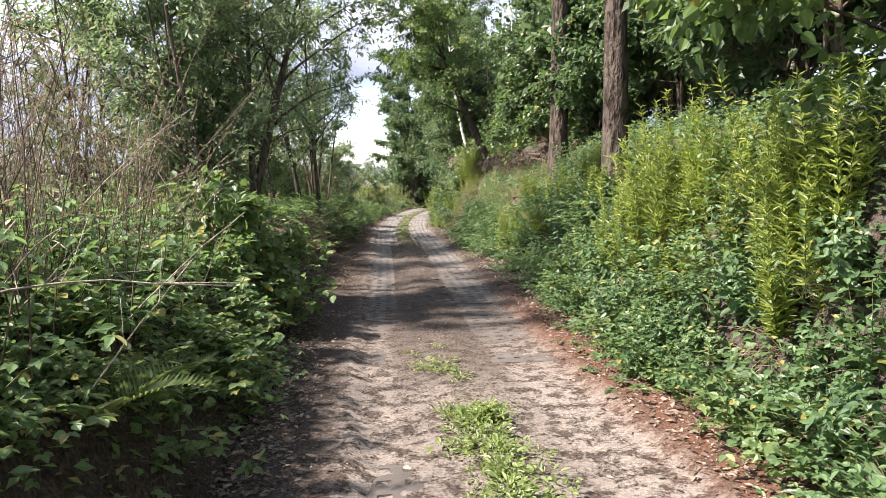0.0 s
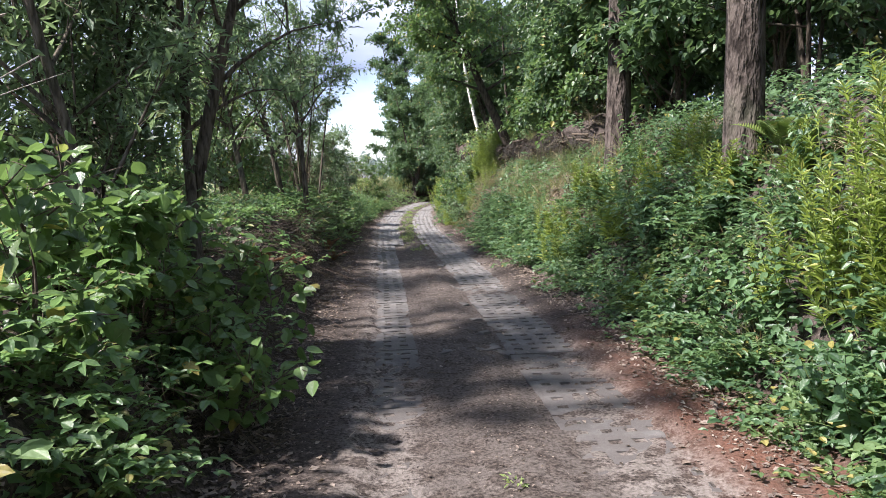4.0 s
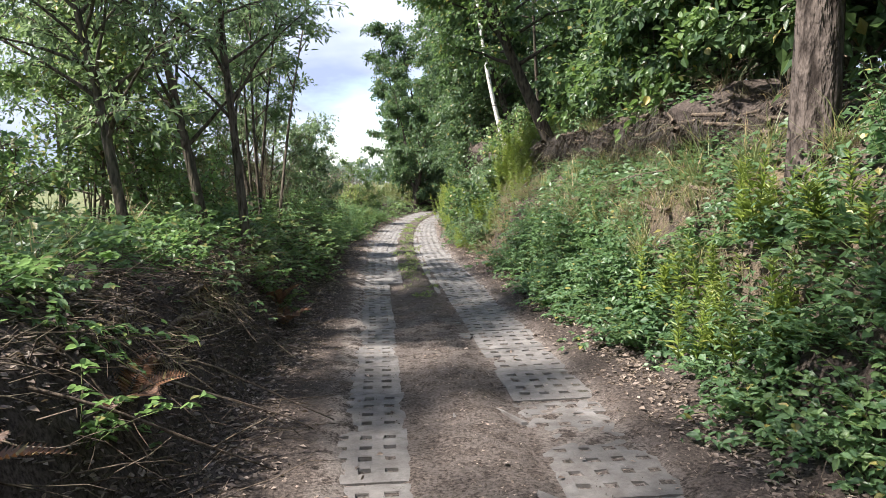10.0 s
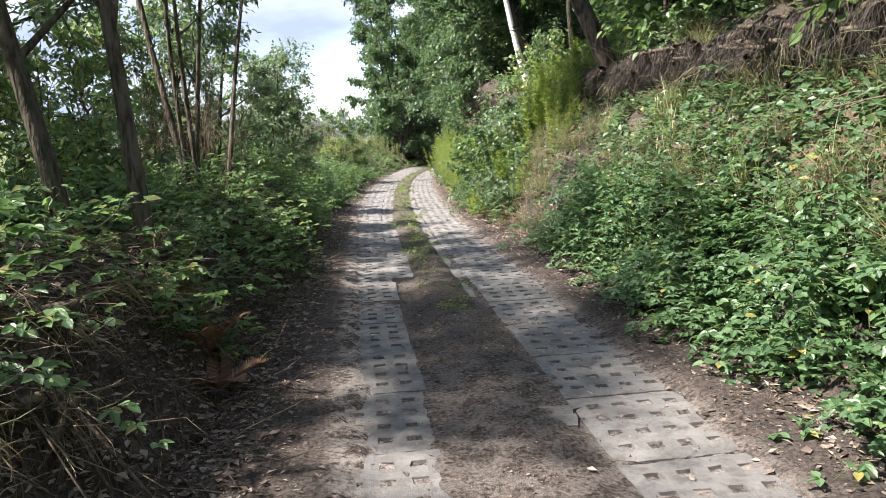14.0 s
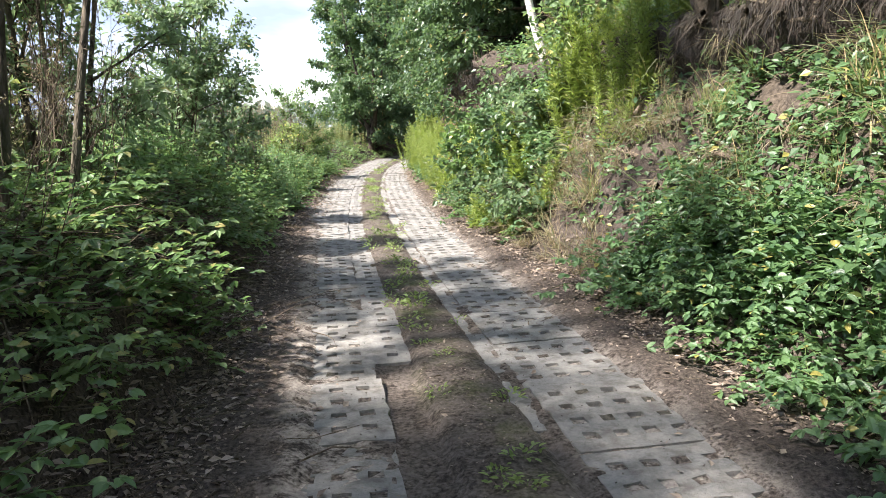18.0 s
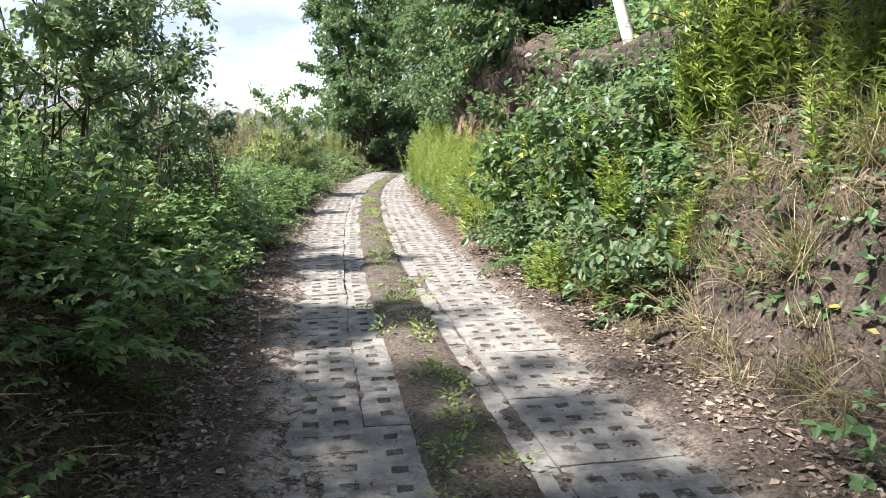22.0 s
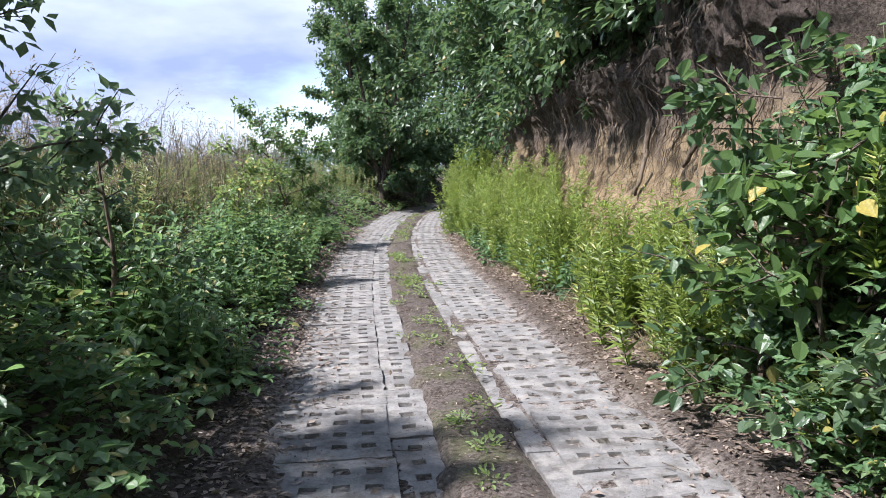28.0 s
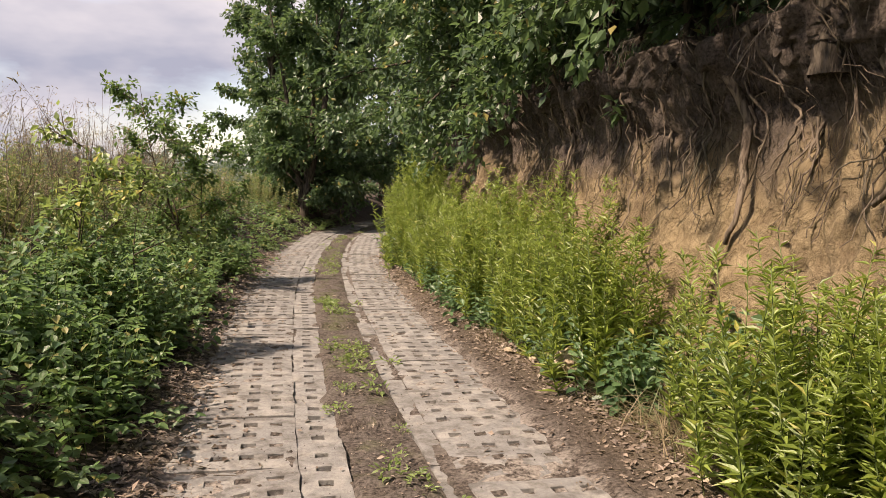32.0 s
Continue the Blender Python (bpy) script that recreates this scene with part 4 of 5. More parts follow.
    # raspberry-like herbs with pale leaves; near the start their paleness stands for sunlight
    r = [*spots(rng, 62, 17.6, 27, -1, 0.12, 0.9), *spots(rng, 46, 25, 36, -1, 0.15, 2.0), *spots(rng, 60, 36, 46, -1, 0.1, 1.6), *spots(rng, 40, 45, 55, -1, 0.05, 1.3), *spots(rng, 30, 1.5, 6.5, -1, 0.4, 1.1), *spots(rng, 9, 3.8, 6.5, -1, 0.2, 0.45), *spots(rng, 16, 5.0, 6.8, -1, 0.05, 0.6), *spots(rng, 14, 5.8, 8.0, 1, 0.0, 0.35), *spots(rng, 16, 3.2, 5.8, 1, 0.05, 0.45), *spots(rng, 30, 6, 16, 1, 0.1, 0.8), *spots(rng, 24, 25, 30, 1, 0.1, 1.0)]
    scatter([small_plant("raspberry_bush", "low raspberry bush with pale yellow-green leaves", "raspberry", bramble(rng, 0.8, 8), LEAF["raspberry"], BARK["stalk"]) for _ in range(4)], r, rng, 0.6, 1.1, 14)
    # tall weeds on the field's edge
    w = [*spots(rng, 30, 29, 34, -1, 1.3, 3.4), *spots(rng, 60, 32, 48, -1, 0.9, 3.2), *spots(rng, 20, 44, 54, -1, 0.6, 2.5), *spots(rng, 12, 22, 29, -1, 1.6, 3.5), *spots(rng, 14, 9, 23, -1, 1.2, 4.0)]
    scatter([small_plant("tall_weed", "tall rank weed with pale green leaves at the field edge", "weed", goldenrod(rng, 0.85, 7), LEAF["grass"], BARK["stalk"]) for _ in range(3)], w, rng, 0.7, 1.15, 7)
    d = [*spots(rng, 30, 1.5, 7, -1, 0.6, 2.0), *spots(rng, 85, 28, 46, -1, 1.0, 3.6), *spots(rng, 10, 20, 28, -1, 0.6, 2.0)]
    scatter([small_plant("dry_weed", "dry brown weed stalks with seed heads", "weed", stalks(rng), LEAF["straw"], BARK["twig"]) for _ in range(3)], d, rng, 0.8, 1.2, 6)
    # grasses
    t = [*spots(rng, 60, 10, 30, -1, 1.0, 4.0), *spots(rng, 100, 28, 50, -1, 1.2, 5.0), *spots(rng, 24, 8, 24, -1, 3.0, 9.0), *spots(rng, 26, 2, 30, 1, 0.1, 1.5), *spots(rng, 60, 14, 25.5, 1, 0.4, 1.3)]
    scatter([small_plant("grass_tuft", "tuft of long green and straw-coloured grass", "grass", tuft(rng, 1.3), LEAF["grass"], BARK["stalk"]) for _ in range(4)], t, rng, 0.6, 1.1, 8)
    t = [*spots(rng, 45, 13.0, 22.5, 1, 0.45, 1.9), *spots(rng, 46, 22.6, 25.4, 1, 0.0, 0.9), *spots(rng, 10, 25, 27.5, 1, 0.0, 0.4), *spots(rng, 16, 24, 29, 1, 0.5, 1.6), *spots(rng, 34, 5, 15, 1, 0.6, 1.8), *spots(rng, 16, 2.5, 6.5, 1, 0.3, 1.5), *spots(rng, 3, 14, 20, -1, 0.3, 0.8), *spots(rng, 24, 30, 36, 1, 0.0, 0.4), *spots(rng, 20, 34, 50, -1, 3, 7), *spots(rng, 34, 29, 40, -1, 1.2, 3.0)]
    scatter([small_plant("dry_grass_tuft", "tuft of limp dry brown grass", "grass", tuft(rng, 0.9, 90, 1.5), LEAF["straw"], BARK["stalk"]) for _ in range(4)], t, rng, 0.6, 1.1, 14)
    h = [face(y, rng.uniform(0.7, 2.1), -0.03) for y in np.arange(14.5, 25.5, 0.14)]
    protos = [small_plant("hanging_dead_grass", "limp dead grass hanging down the steep bank", "grass", hanging(rng, 55), LEAF["straw"], BARK["root"]) for _ in range(3)]
    for i, at in enumerate(h):
        m = Matrix.Translation(at) @ pose(0, 0, 0, rng.normal() * 8, rng.normal() * 12, rng.normal() * 20)
        ob = protos[i] if i < 3 else copy_thing(protos[i % 3], m)
        ob.matrix_basis = m
    for y in np.arange(13.6, 18.4, 0.3):
        m = Matrix.Translation(on_bank(y, -1, rng.uniform(0.3, 0.5)) + Vector((0, 0, 0.03))) @ pose(0, 0, 0, rng.normal() * 8, rng.normal() * 12, 180 + rng.normal() * 30)
        copy_thing(protos[int(rng.integers(3))], m)
    protos = [small_plant("root_curtain", "curtain of fine roots hanging from the bank's lip, coloured darker for shade", "roots", hanging(rng, 60, 0.2), LEAF["rootlet"], BARK["root"]) for _ in range(4)]
    places = [face(y, rng.uniform(2.05, 2.35), -0.06) for y in np.arange(15.8, 23.2, 0.075)]
    places += [face(y, rng.uniform(2.3, 2.75), -0.04) for y in np.arange(29.6, 41.5, 0.16) if noise.noise(Vector((y * 1.7, 5.0, 0))) > -0.05]
    for i, at in enumerate(places):
        m = Matrix.Translation(at) @ pose(0, 0, 0, rng.normal() * 8, rng.normal() * 12, rng.normal() * 25)
        f = rng.uniform(0.5, 1.1)
        ob = protos[i] if i < 4 else copy_thing(protos[i % 4], m)
        ob.matrix_basis = m @ Matrix.Diagonal((f, f, f, 1))
    f = [on_bank(3.3, -1, 0.36), on_bank(4.4, -1, 0.3), on_bank(7, 1, 0.9), on_bank(43.5, 1, 0.25), on_bank(44.2, 1, 0.2), on_bank(10, 1, 1.2)]
    scatter([small_plant("fern", "green fern with arching feathered fronds", "fern", fern(rng), LEAF["clover"], BARK["stalk"]) for _ in range(2)], f, rng, 0.8, 1.1, 5)
    f = [on_bank(y, -1, e) for y, e in ((17.6, 0.06), (17.9, 0.15), (13.2, 0.3), (11.6, 0.4))]
    scatter([small_plant("dead_fern", "withered rust-brown fern on the dark bank", "fern", fern(rng, 6), LEAF["rust"], BARK["twig"]) for _ in range(2)], f, rng, 0.7, 0.9, 12)
    # the middle strip
    m = []
    for y0, y1, n in ((2.4, 5.2, 150), (5.0, 7.5, 14), (19.5, 28, 46), (28, 34, 22), (34.2, 35.3, 14), (36.8, 38, 14), (40.5, 42, 12), (42, 52, 26)):
        for _ in range(n):
            y = rng.uniform(y0, y1)
            m.append(on_lane(y, rng.normal() * 0.12 + (0.07 if y > 8 else 0.0)))
    scatter([small_plant("low_herb", "small fresh green herb on the lane's middle strip", "wild herbs", rosette(rng), LEAF["clover"], BARK["stalk"]) for _ in range(4)], m, rng, 0.45, 1.05, 8)


# ---- trees and shrubs ----
def tree(name, label, category, at, height, radius, lean=(0, 0), crown_from=0.3, spread=2.0, boughs=16, twigs=7, count=6000, leaf=0.08, wide=0.5, shape="diamond", droop=0.25, rise_angle=0.6,
         leaf_mat="willow", bark="willow", seed=1, stems=1, curve=0.0, sag=0.35, toward=None, fine=True):
    """A tree or shrub: each tapered stem, the branches and the leaves are parts."""
    rng = np.random.default_rng(seed)
    trunks, limbs, crown = [], Plant(), Plant()
    segs = []
    for s in range(stems):
        a = rng.normal(size=2) * (0.12 if stems > 1 else 0.0)
        h = height * (1 if s == 0 else rng.uniform(0.75, 1.0))
        r = radius * (1 if s == 0 else rng.uniform(0.6, 0.9))
        ln = np.array(lean) + (rng.normal(size=2) * 0.12 if stems > 1 else 0)
        pts = []
        for i in range(11):
            t = i / 10
            bend = t + curve * t * (t - 1) * 2
            pts.append(np.array((a[0] + ln[0] * h * bend + 0.05 * math.sin(5 * t + seed), a[1] + ln[1] * h * bend + 0.05 * math.sin(4 * t + 2 * seed), h * t - 0.15)))
        trunks.append(Plant())
        trunks[-1].tube([pts[0] + (0, 0, -0.1), *pts], r * 1.1, r * 0.12, 10, 0.18, rng)
        arr = np.array(pts)
        nb = max(3, boughs // stems)
        for b in range(nb):
            t = crown_from + (0.98 - crown_from) * (b + rng.random()) / nb
            p = np.array([np.interp(t * 10, range(11), arr[:, k]) for k in range(3)])
            az = b * 2.4 + rng.normal() * 0.4 + s
            up = rise_angle + rng.normal() * 0.2
            d = np.array((math.cos(az) * math.cos(up), math.sin(az) * math.cos(up), math.sin(up)))
            if toward is not None:
                d = d + np.array(toward) * rng.uniform(0.2, 1.0)
                d /= np.linalg.norm(d)
            k = (t - crown_from) / (1 - crown_from)
            length = spread * (1.0 - 0.55 * k) * rng.uniform(0.65, 1.15)
            line = bent(p, d, length, 6, droop / spread, rng, 0.25)
            limbs.tube(line, r * (1.1 - t) * 0.36 + 0.006, 0.003, 5)
            la = np.array(line)
            for w in range(twigs):
                q = rng.uniform(0.3, 1.0)
                o = np.array([np.interp(q * 5, range(6), la[:, c]) for c in range(3)])
                td = unit((rng.normal(size=3) * (0.8, 0.8, 0.5) + d * 0.7)[None])[0]
                tl = bent(o, td, rng.uniform(0.25, 0.5) * spread * (1.1 - 0.5 * q), 3, 0.5, rng, 0.4)
                if fine:
                    limbs.tube(tl, 0.006, 0.002, 3)
                for i in range(2):
                    segs.append((tl[i], tl[i + 1]))
            segs.append((line[4], line[5]))
    A, B = np.array([s[0] for s in segs]), np.array([s[1] for s in segs])
    pick = rng.integers(len(segs), size=count)
    q = rng.random((count, 1))
    d = unit(B - A)[pick]
    pos = A[pick] * (1 - q) + B[pick] * q + rng.normal(size=(count, 3)) * leaf * 0.55
    al = d * 0.6 + rng.normal(size=(count, 3)) * 0.6 + (0, 0, -sag)
    up = np.array((0, 0, 1.0)) + rng.normal(size=(count, 3)) * 0.45
    size = leaf * rng.uniform(0.65, 1.25, count)
    crown.leaves(pos, al, up, size, size * wide, shape)
    ob = tagged(new(name), label, category, group=f"{name.replace('_', ' ')}s along the lane")
    ob.matrix_basis = Matrix.Translation(at)
    for wood in trunks:
        part("trunk", wood.stem_mesh("trunk", BARK[bark]), ob)
    tagged(part("branchwork", limbs.stem_mesh("branchwork", BARK[bark]), ob), kind="stuff")
    part("crown", crown.leaf_mesh("crown", LEAF[leaf_mat]), ob)
    return ob


def foot(x, y):
    """The ground's height at a place beside the lane."""
    d = x - float(mid(y))
    side = -1 if d < 0 else 1
    v = float(np.interp(y, LEFT_Y, LEFT_V)) if side < 0 else float(np.interp(y, RIGHT_Y, RIGHT_V))
    return Vector((x, y, on_bank(y, side, max(0.0, abs(d) - v)).z))


def build_trees():
    will = dict(leaf_mat="willow", bark="willow", wide=0.42, category="tree", rise_angle=0.8, toward=(-0.25, 0.0, 0.0))
    W = "slender grey-green willow with several dark stems on the bank"
    tree("willow", W, at=foot(-2.55, 8.6), height=4.6, radius=0.042, crown_from=0.07, spread=1.3, boughs=40, count=8500, leaf=0.088, seed=2, stems=3, **will)
    tree("willow", "dark twin-stemmed willow on the edge of the bank", at=foot(-2.42, 9.8), height=6.6, radius=0.066, lean=(0.02, 0.03), crown_from=0.22, spread=1.8, boughs=46, twigs=8, droop=0.5, count=9500, leaf=0.088, seed=4, stems=2, **will)
    tree("willow", "slanting young willow with a bare smooth stem", at=foot(-3.42, 16.2), height=5.3, radius=0.060, lean=(-0.20, 0.06), curve=-0.12, crown_from=0.22, spread=1.7, boughs=40, twigs=8, droop=0.5, count=8500, leaf=0.088, seed=6, **will)
    tree("willow", "slanting dark willow behind the bank's edge", at=foot(-4.2, 18.6), height=5.7, radius=0.066, lean=(-0.20, 0.02), crown_from=0.22, spread=1.8, boughs=40, twigs=8, droop=0.5, count=8500, leaf=0.088, seed=7, **will)
    tree("willow", "dark straight twin-stemmed willow", at=foot(-2.98, 17.8), height=5.7, radius=0.068, lean=(0.03, 0.02), crown_from=0.22, spread=1.7, boughs=46, twigs=8, droop=0.5, count=9500, leaf=0.088, seed=8, stems=2, **will)
    tree("willow", "clump of thin willow stems spreading upwards", at=foot(-3.35, 21.1), height=5.6, radius=0.046, lean=(0.02, 0.0), crown_from=0.32, spread=1.1, boughs=45, count=8000, leaf=0.095, seed=9, stems=5, **will)
    tree("willow", W, at=foot(-3.7, 22.8), height=3.9, radius=0.040, crown_from=0.11, spread=1.2, boughs=40, count=9500, leaf=0.085, seed=10, stems=3, **will)
    tree("willow_bush", "dense grey-green willow bush on the bank", at=foot(-2.95, 9.5), height=3.4, radius=0.035, crown_from=0.06, spread=1.1, boughs=44, count=9500, leaf=0.09, seed=16, stems=5, **will)
    tree("willow_bush", "dense grey-green willow bush on the bank", at=foot(-4.3, 9.2), height=4.2, radius=0.035, crown_from=0.06, spread=1.3, boughs=44, count=8000, leaf=0.09, seed=17, stems=5, **will)
    # fills in foliage here; its height is added to shade the wooded bank opposite
    tree("willow", "tall willow with a high spreading crown behind the bank", at=foot(-3.7, 11.0), height=8.5, radius=0.085, crown_from=0.34, spread=2.1, boughs=44, twigs=9, count=9500, leaf=0.092, seed=27, stems=2, **will)
    tree("linden_sapling", "low sapling with large heart-shaped green leaves", at=foot(-1.98, 6.7), height=1.0, radius=0.012, crown_from=0.15, spread=0.5, boughs=14, twigs=4, count=420, leaf=0.085, seed=18, stems=3, category="sapling", leaf_mat="hazel", bark="twig", wide=0.85, shape="round")
    tree("linden_sapling", "low sapling with large heart-shaped green leaves", at=foot(-2.1, 7.6), height=1.0, radius=0.012, crown_from=0.15, spread=0.5, boughs=14, twigs=4, count=420, leaf=0.085, seed=19, stems=3, category="sapling", leaf_mat="hazel", bark="twig", wide=0.85, shape="round")
    for i, (x, y, h) in enumerate(((-1.78, 8.0, 0.75), (-2.0, 8.6, 0.9), (-2.05, 7.9, 1.0))):
        tree("linden_sapling", "low sapling with large heart-shaped green leaves", at=foot(x, y), height=h, radius=0.012, crown_from=0.1, spread=0.45, boughs=16, twigs=4, count=330, leaf=0.095, seed=180 + i, stems=3, category="sapling", leaf_mat="hazel", bark="twig", wide=0.85, shape="round")
    tree("willow", "small dark-leaved willow out in the field", at=foot(-7.0, 22.0), height=4.8, radius=0.05, crown_from=0.3, spread=1.7, boughs=26, count=7000, leaf=0.11, seed=20, stems=2, **will)
    tree("willow", "slender willow leaning towards the field", at=foot(-4.6, 13.2), height=6.6, radius=0.042, lean=(-0.16, 0.05), crown_from=0.22, spread=1.8, boughs=40, twigs=8, droop=0.5, count=8500, leaf=0.088, seed=26, **will)
    for i, (x, y, h) in enumerate(((-3.7, 11.4, 0.8), (-4.3, 14.4, 1.0), (-5.0, 16.6, 1.2), (-3.8, 19.4, 0.9), (-4.8, 20.2, 1.2), (-5.6, 12.8, 1.1), (-6.0, 18.4, 1.3))):
        tree("elder_sapling", "leafy young elder under the willows", at=foot(x, y), height=h, radius=0.014, crown_from=0.12, spread=0.8, boughs=20, twigs=6, count=1000, leaf=0.085, seed=160 + i, stems=4, category="sapling", leaf_mat="bramble", bark="twig", wide=0.55)
    for i, (x, y, h) in enumerate(((-4.4, 17.9, 2.6), (-4.9, 19.8, 3.0), (-5.0, 22.4, 2.3), (-4.7, 23.8, 3.0), (-6.2, 17.0, 3.4), (-5.9, 20.9, 3.0), (-5.4, 14.6, 2.6))):
        tree("alder_bush", "light green alder bush behind the willows", at=foot(x, y), height=h, radius=0.022, crown_from=0.1, spread=1.0, boughs=34, twigs=7, count=4200, leaf=0.085, seed=200 + i, stems=4, category="shrub", leaf_mat="raspberry", bark="twig", wide=0.6, rise_angle=0.7)
    D = "leafy grey-green dogwood shrub on the bank"
    dog = dict(category="shrub", leaf_mat="dogwood", bark="twig", wide=0.6, shape="diamond")
    tree("dogwood_shrub", D, at=foot(-3.55, 25.6), height=2.3, radius=0.022, crown_from=0.12, spread=0.9, boughs=36, count=8000, leaf=0.068, seed=11, stems=6, **dog)
    tree("dogwood_shrub", D, at=foot(-3.75, 28.2), height=2.4, radius=0.022, crown_from=0.12, spread=1.0, boughs=36, count=8000, leaf=0.068, seed=12, stems=6, **dog)
    tree("dogwood_shrub", "young shrub with sparse rounded leaves against the sky", at=foot(-3.7, 30.1), height=1.3, radius=0.020, crown_from=0.1, spread=0.5, boughs=16, count=1350, leaf=0.06, seed=13, stems=3, **{**dog, "shape": "round"})
    tree("sapling", "leafy sapling rising out of the weeds", at=foot(-3.5, 39.6), height=2.3, radius=0.02, crown_from=0.1, spread=0.85, boughs=26, count=4600, leaf=0.075, seed=14, stems=3, category="sapling", leaf_mat="hazel", bark="twig", wide=0.6)
    tree("sapling", "leafy sapling rising out of the weeds", at=foot(-3.4, 35.0), height=1.7, radius=0.015, crown_from=0.1, spread=0.6, boughs=16, count=1500, leaf=0.07, seed=15, stems=3, category="sapling", leaf_mat="birch", bark="twig", wide=0.6)
    # right bank
    P = "old pine with thick plated grey-brown bark on the bank"
    pine = dict(category="tree", leaf_mat="needle", bark="pine", wide=0.05, shape="lance", rise_angle=0.1, leaf=0.13)
    tree("pine", P, at=foot(2.36, 15.2), height=15, radius=0.205, lean=(0.03, 0), crown_from=0.45, spread=3.0, boughs=26, count=9000, seed=21, **pine)
    tree("pine", P, at=foot(2.50, 10.7), height=15, radius=0.21, lean=(0.02, 0), crown_from=0.42, spread=3.0, boughs=26, count=9000, seed=22, **pine)
    tree("pine", P, at=foot(5.2, 8.0), height=16, radius=0.22, crown_from=0.4, spread=3.2, boughs=26, count=8000, seed=23, **pine)
    tree("pine", P, at=foot(6.0, 14.5), height=16, radius=0.22, crown_from=0.4, spread=3.2, boughs=26, count=8000, seed=24, **pine)
    tree("pine", P, at=foot(5.2, 21.5), height=16, radius=0.22, crown_from=0.4, spread=3.2, boughs=26, count=8000, seed=25, **pine)
    H = "hazel with broad bright green leaves at the wood's edge"
    hz = dict(category="shrub", leaf_mat="hazel", bark="oak", wide=0.78, shape="round", sag=0.5, rise_angle=0.35)
    tree("hazel", H, at=foot(2.9, 4.9), height=3.6, radius=0.050, crown_from=0.25, spread=1.9, boughs=22, count=4160, leaf=0.116, seed=31, stems=3, toward=(-0.5, 0.0, 0.0), **hz)
    # oak's darker leaf colour puts the wood's shade into the next four hazels
    tree("hazel", H, at=foot(4.0, 12.9), height=4.2, radius=0.050, crown_from=0.2, spread=2.0, boughs=26, count=5760, leaf=0.110, seed=32, stems=4, **{**hz, "leaf_mat": "oak"})
    tree("hazel", H, at=foot(3.5, 17.6), height=4.6, radius=0.050, crown_from=0.25, spread=2.1, boughs=26, count=6400, leaf=0.110, seed=33, stems=4, toward=(-0.3, 0, 0), **{**hz, "leaf_mat": "oak"})
    tree("hazel", H, at=foot(3.3, 20.6), height=4.6, radius=0.050, crown_from=0.25, spread=2.0, boughs=26, count=6400, leaf=0.110, seed=34, stems=4, toward=(-0.3, 0, 0), **{**hz, "leaf_mat": "oak"})
    tree("hazel", H, at=foot(3.2, 25.6), height=4.0, radius=0.050, crown_from=0.2, spread=1.7, boughs=26, count=5760, leaf=0.110, seed=35, stems=4, **{**hz, "leaf_mat": "oak"})
    for i, (x, y, h) in enumerate(((3.2, 16.7, 2.2), (2.6, 17.6, 2.2), (2.6, 18.6, 2.4), (2.55, 19.9, 2.2), (2.5, 21.2, 2.4), (2.45, 22.4, 2.2))):
        tree("hazel", "low drooping hazel over the bank's turf lip", at=foot(x, y), height=h, radius=0.03, crown_from=0.12, spread=1.15, boughs=26, twigs=6, count=2600, leaf=0.10, seed=220 + i, stems=4, droop=0.9, toward=(-0.35, 0.0, 0.0), **{**hz, "leaf_mat": "hazel" if i % 2 else "oak"})
    O = "dark-barked broadleaf tree leaning over the lane"
    ok = dict(category="tree", leaf_mat="oak", bark="oak", wide=0.62, shape="diamond", sag=0.45)
    tree("leaning_tree", O, at=foot(1.62, 23.1), height=6.0, radius=0.130, lean=(-0.42, 0.0), crown_from=0.24, spread=2.5, boughs=44, twigs=9, count=21000, leaf=0.100, seed=41, droop=0.0, toward=(-0.45, 0.0, 0.05), **{**ok, "leaf_mat": "hazel"})
    tree("birch", "white-barked birch curving out from the bank", at=foot(1.32, 28.2), height=6.5, radius=0.072, lean=(-0.15, 0.02), curve=-0.5, crown_from=0.5, spread=1.0, boughs=9, count=5200, leaf=0.055, seed=42, category="tree", leaf_mat="birch", bark="birch", wide=0.7)
    tree("birch", "white-barked birch behind the bank's edge", at=foot(3.0, 31.6), height=8, radius=0.05, lean=(0.02, 0.03), crown_from=0.4, spread=1.4, boughs=16, count=3000, leaf=0.055, seed=43, category="tree", leaf_mat="birch", bark="birch", wide=0.7)
    tree("hazel_sapling", "young hazel with yellow-green leaves beside the birch", at=foot(1.15, 25.8), height=1.5, radius=0.02, lean=(-0.12, 0), crown_from=0.3, spread=0.9, boughs=18, count=900, leaf=0.08, seed=44, stems=2, category="sapling", leaf_mat="raspberry", bark="twig", wide=0.75, shape="round")
    tree("hazel_sapling", "young dark green hazel hanging over the verge", at=foot(0.22, 29.3), height=1.9, radius=0.022, crown_from=0.1, spread=0.75, boughs=26, count=1300, leaf=0.095, seed=45, stems=4, category="shrub", leaf_mat="oak", bark="twig", wide=0.72, shape="round", toward=(-0.2, -0.1, 0))
    tree("hazel_sapling", "young dark green hazel hanging over the verge", at=foot(0.60, 27.2), height=0.95, radius=0.022, crown_from=0.1, spread=0.8, boughs=26, count=1300, leaf=0.095, seed=46, stems=4, category="shrub", leaf_mat="oak", bark="twig", wide=0.72, shape="round", toward=(-0.2, -0.1, 0))
    tree("hazel_sapling", "young dark green hazel hanging over the verge", at=foot(0.38, 28.7), height=1.2, radius=0.022, crown_from=0.1, spread=0.75, boughs=26, count=1200, leaf=0.095, seed=47, stems=4, category="shrub", leaf_mat="hazel", bark="twig", wide=0.75, shape="round", toward=(-0.2, -0.1, 0))
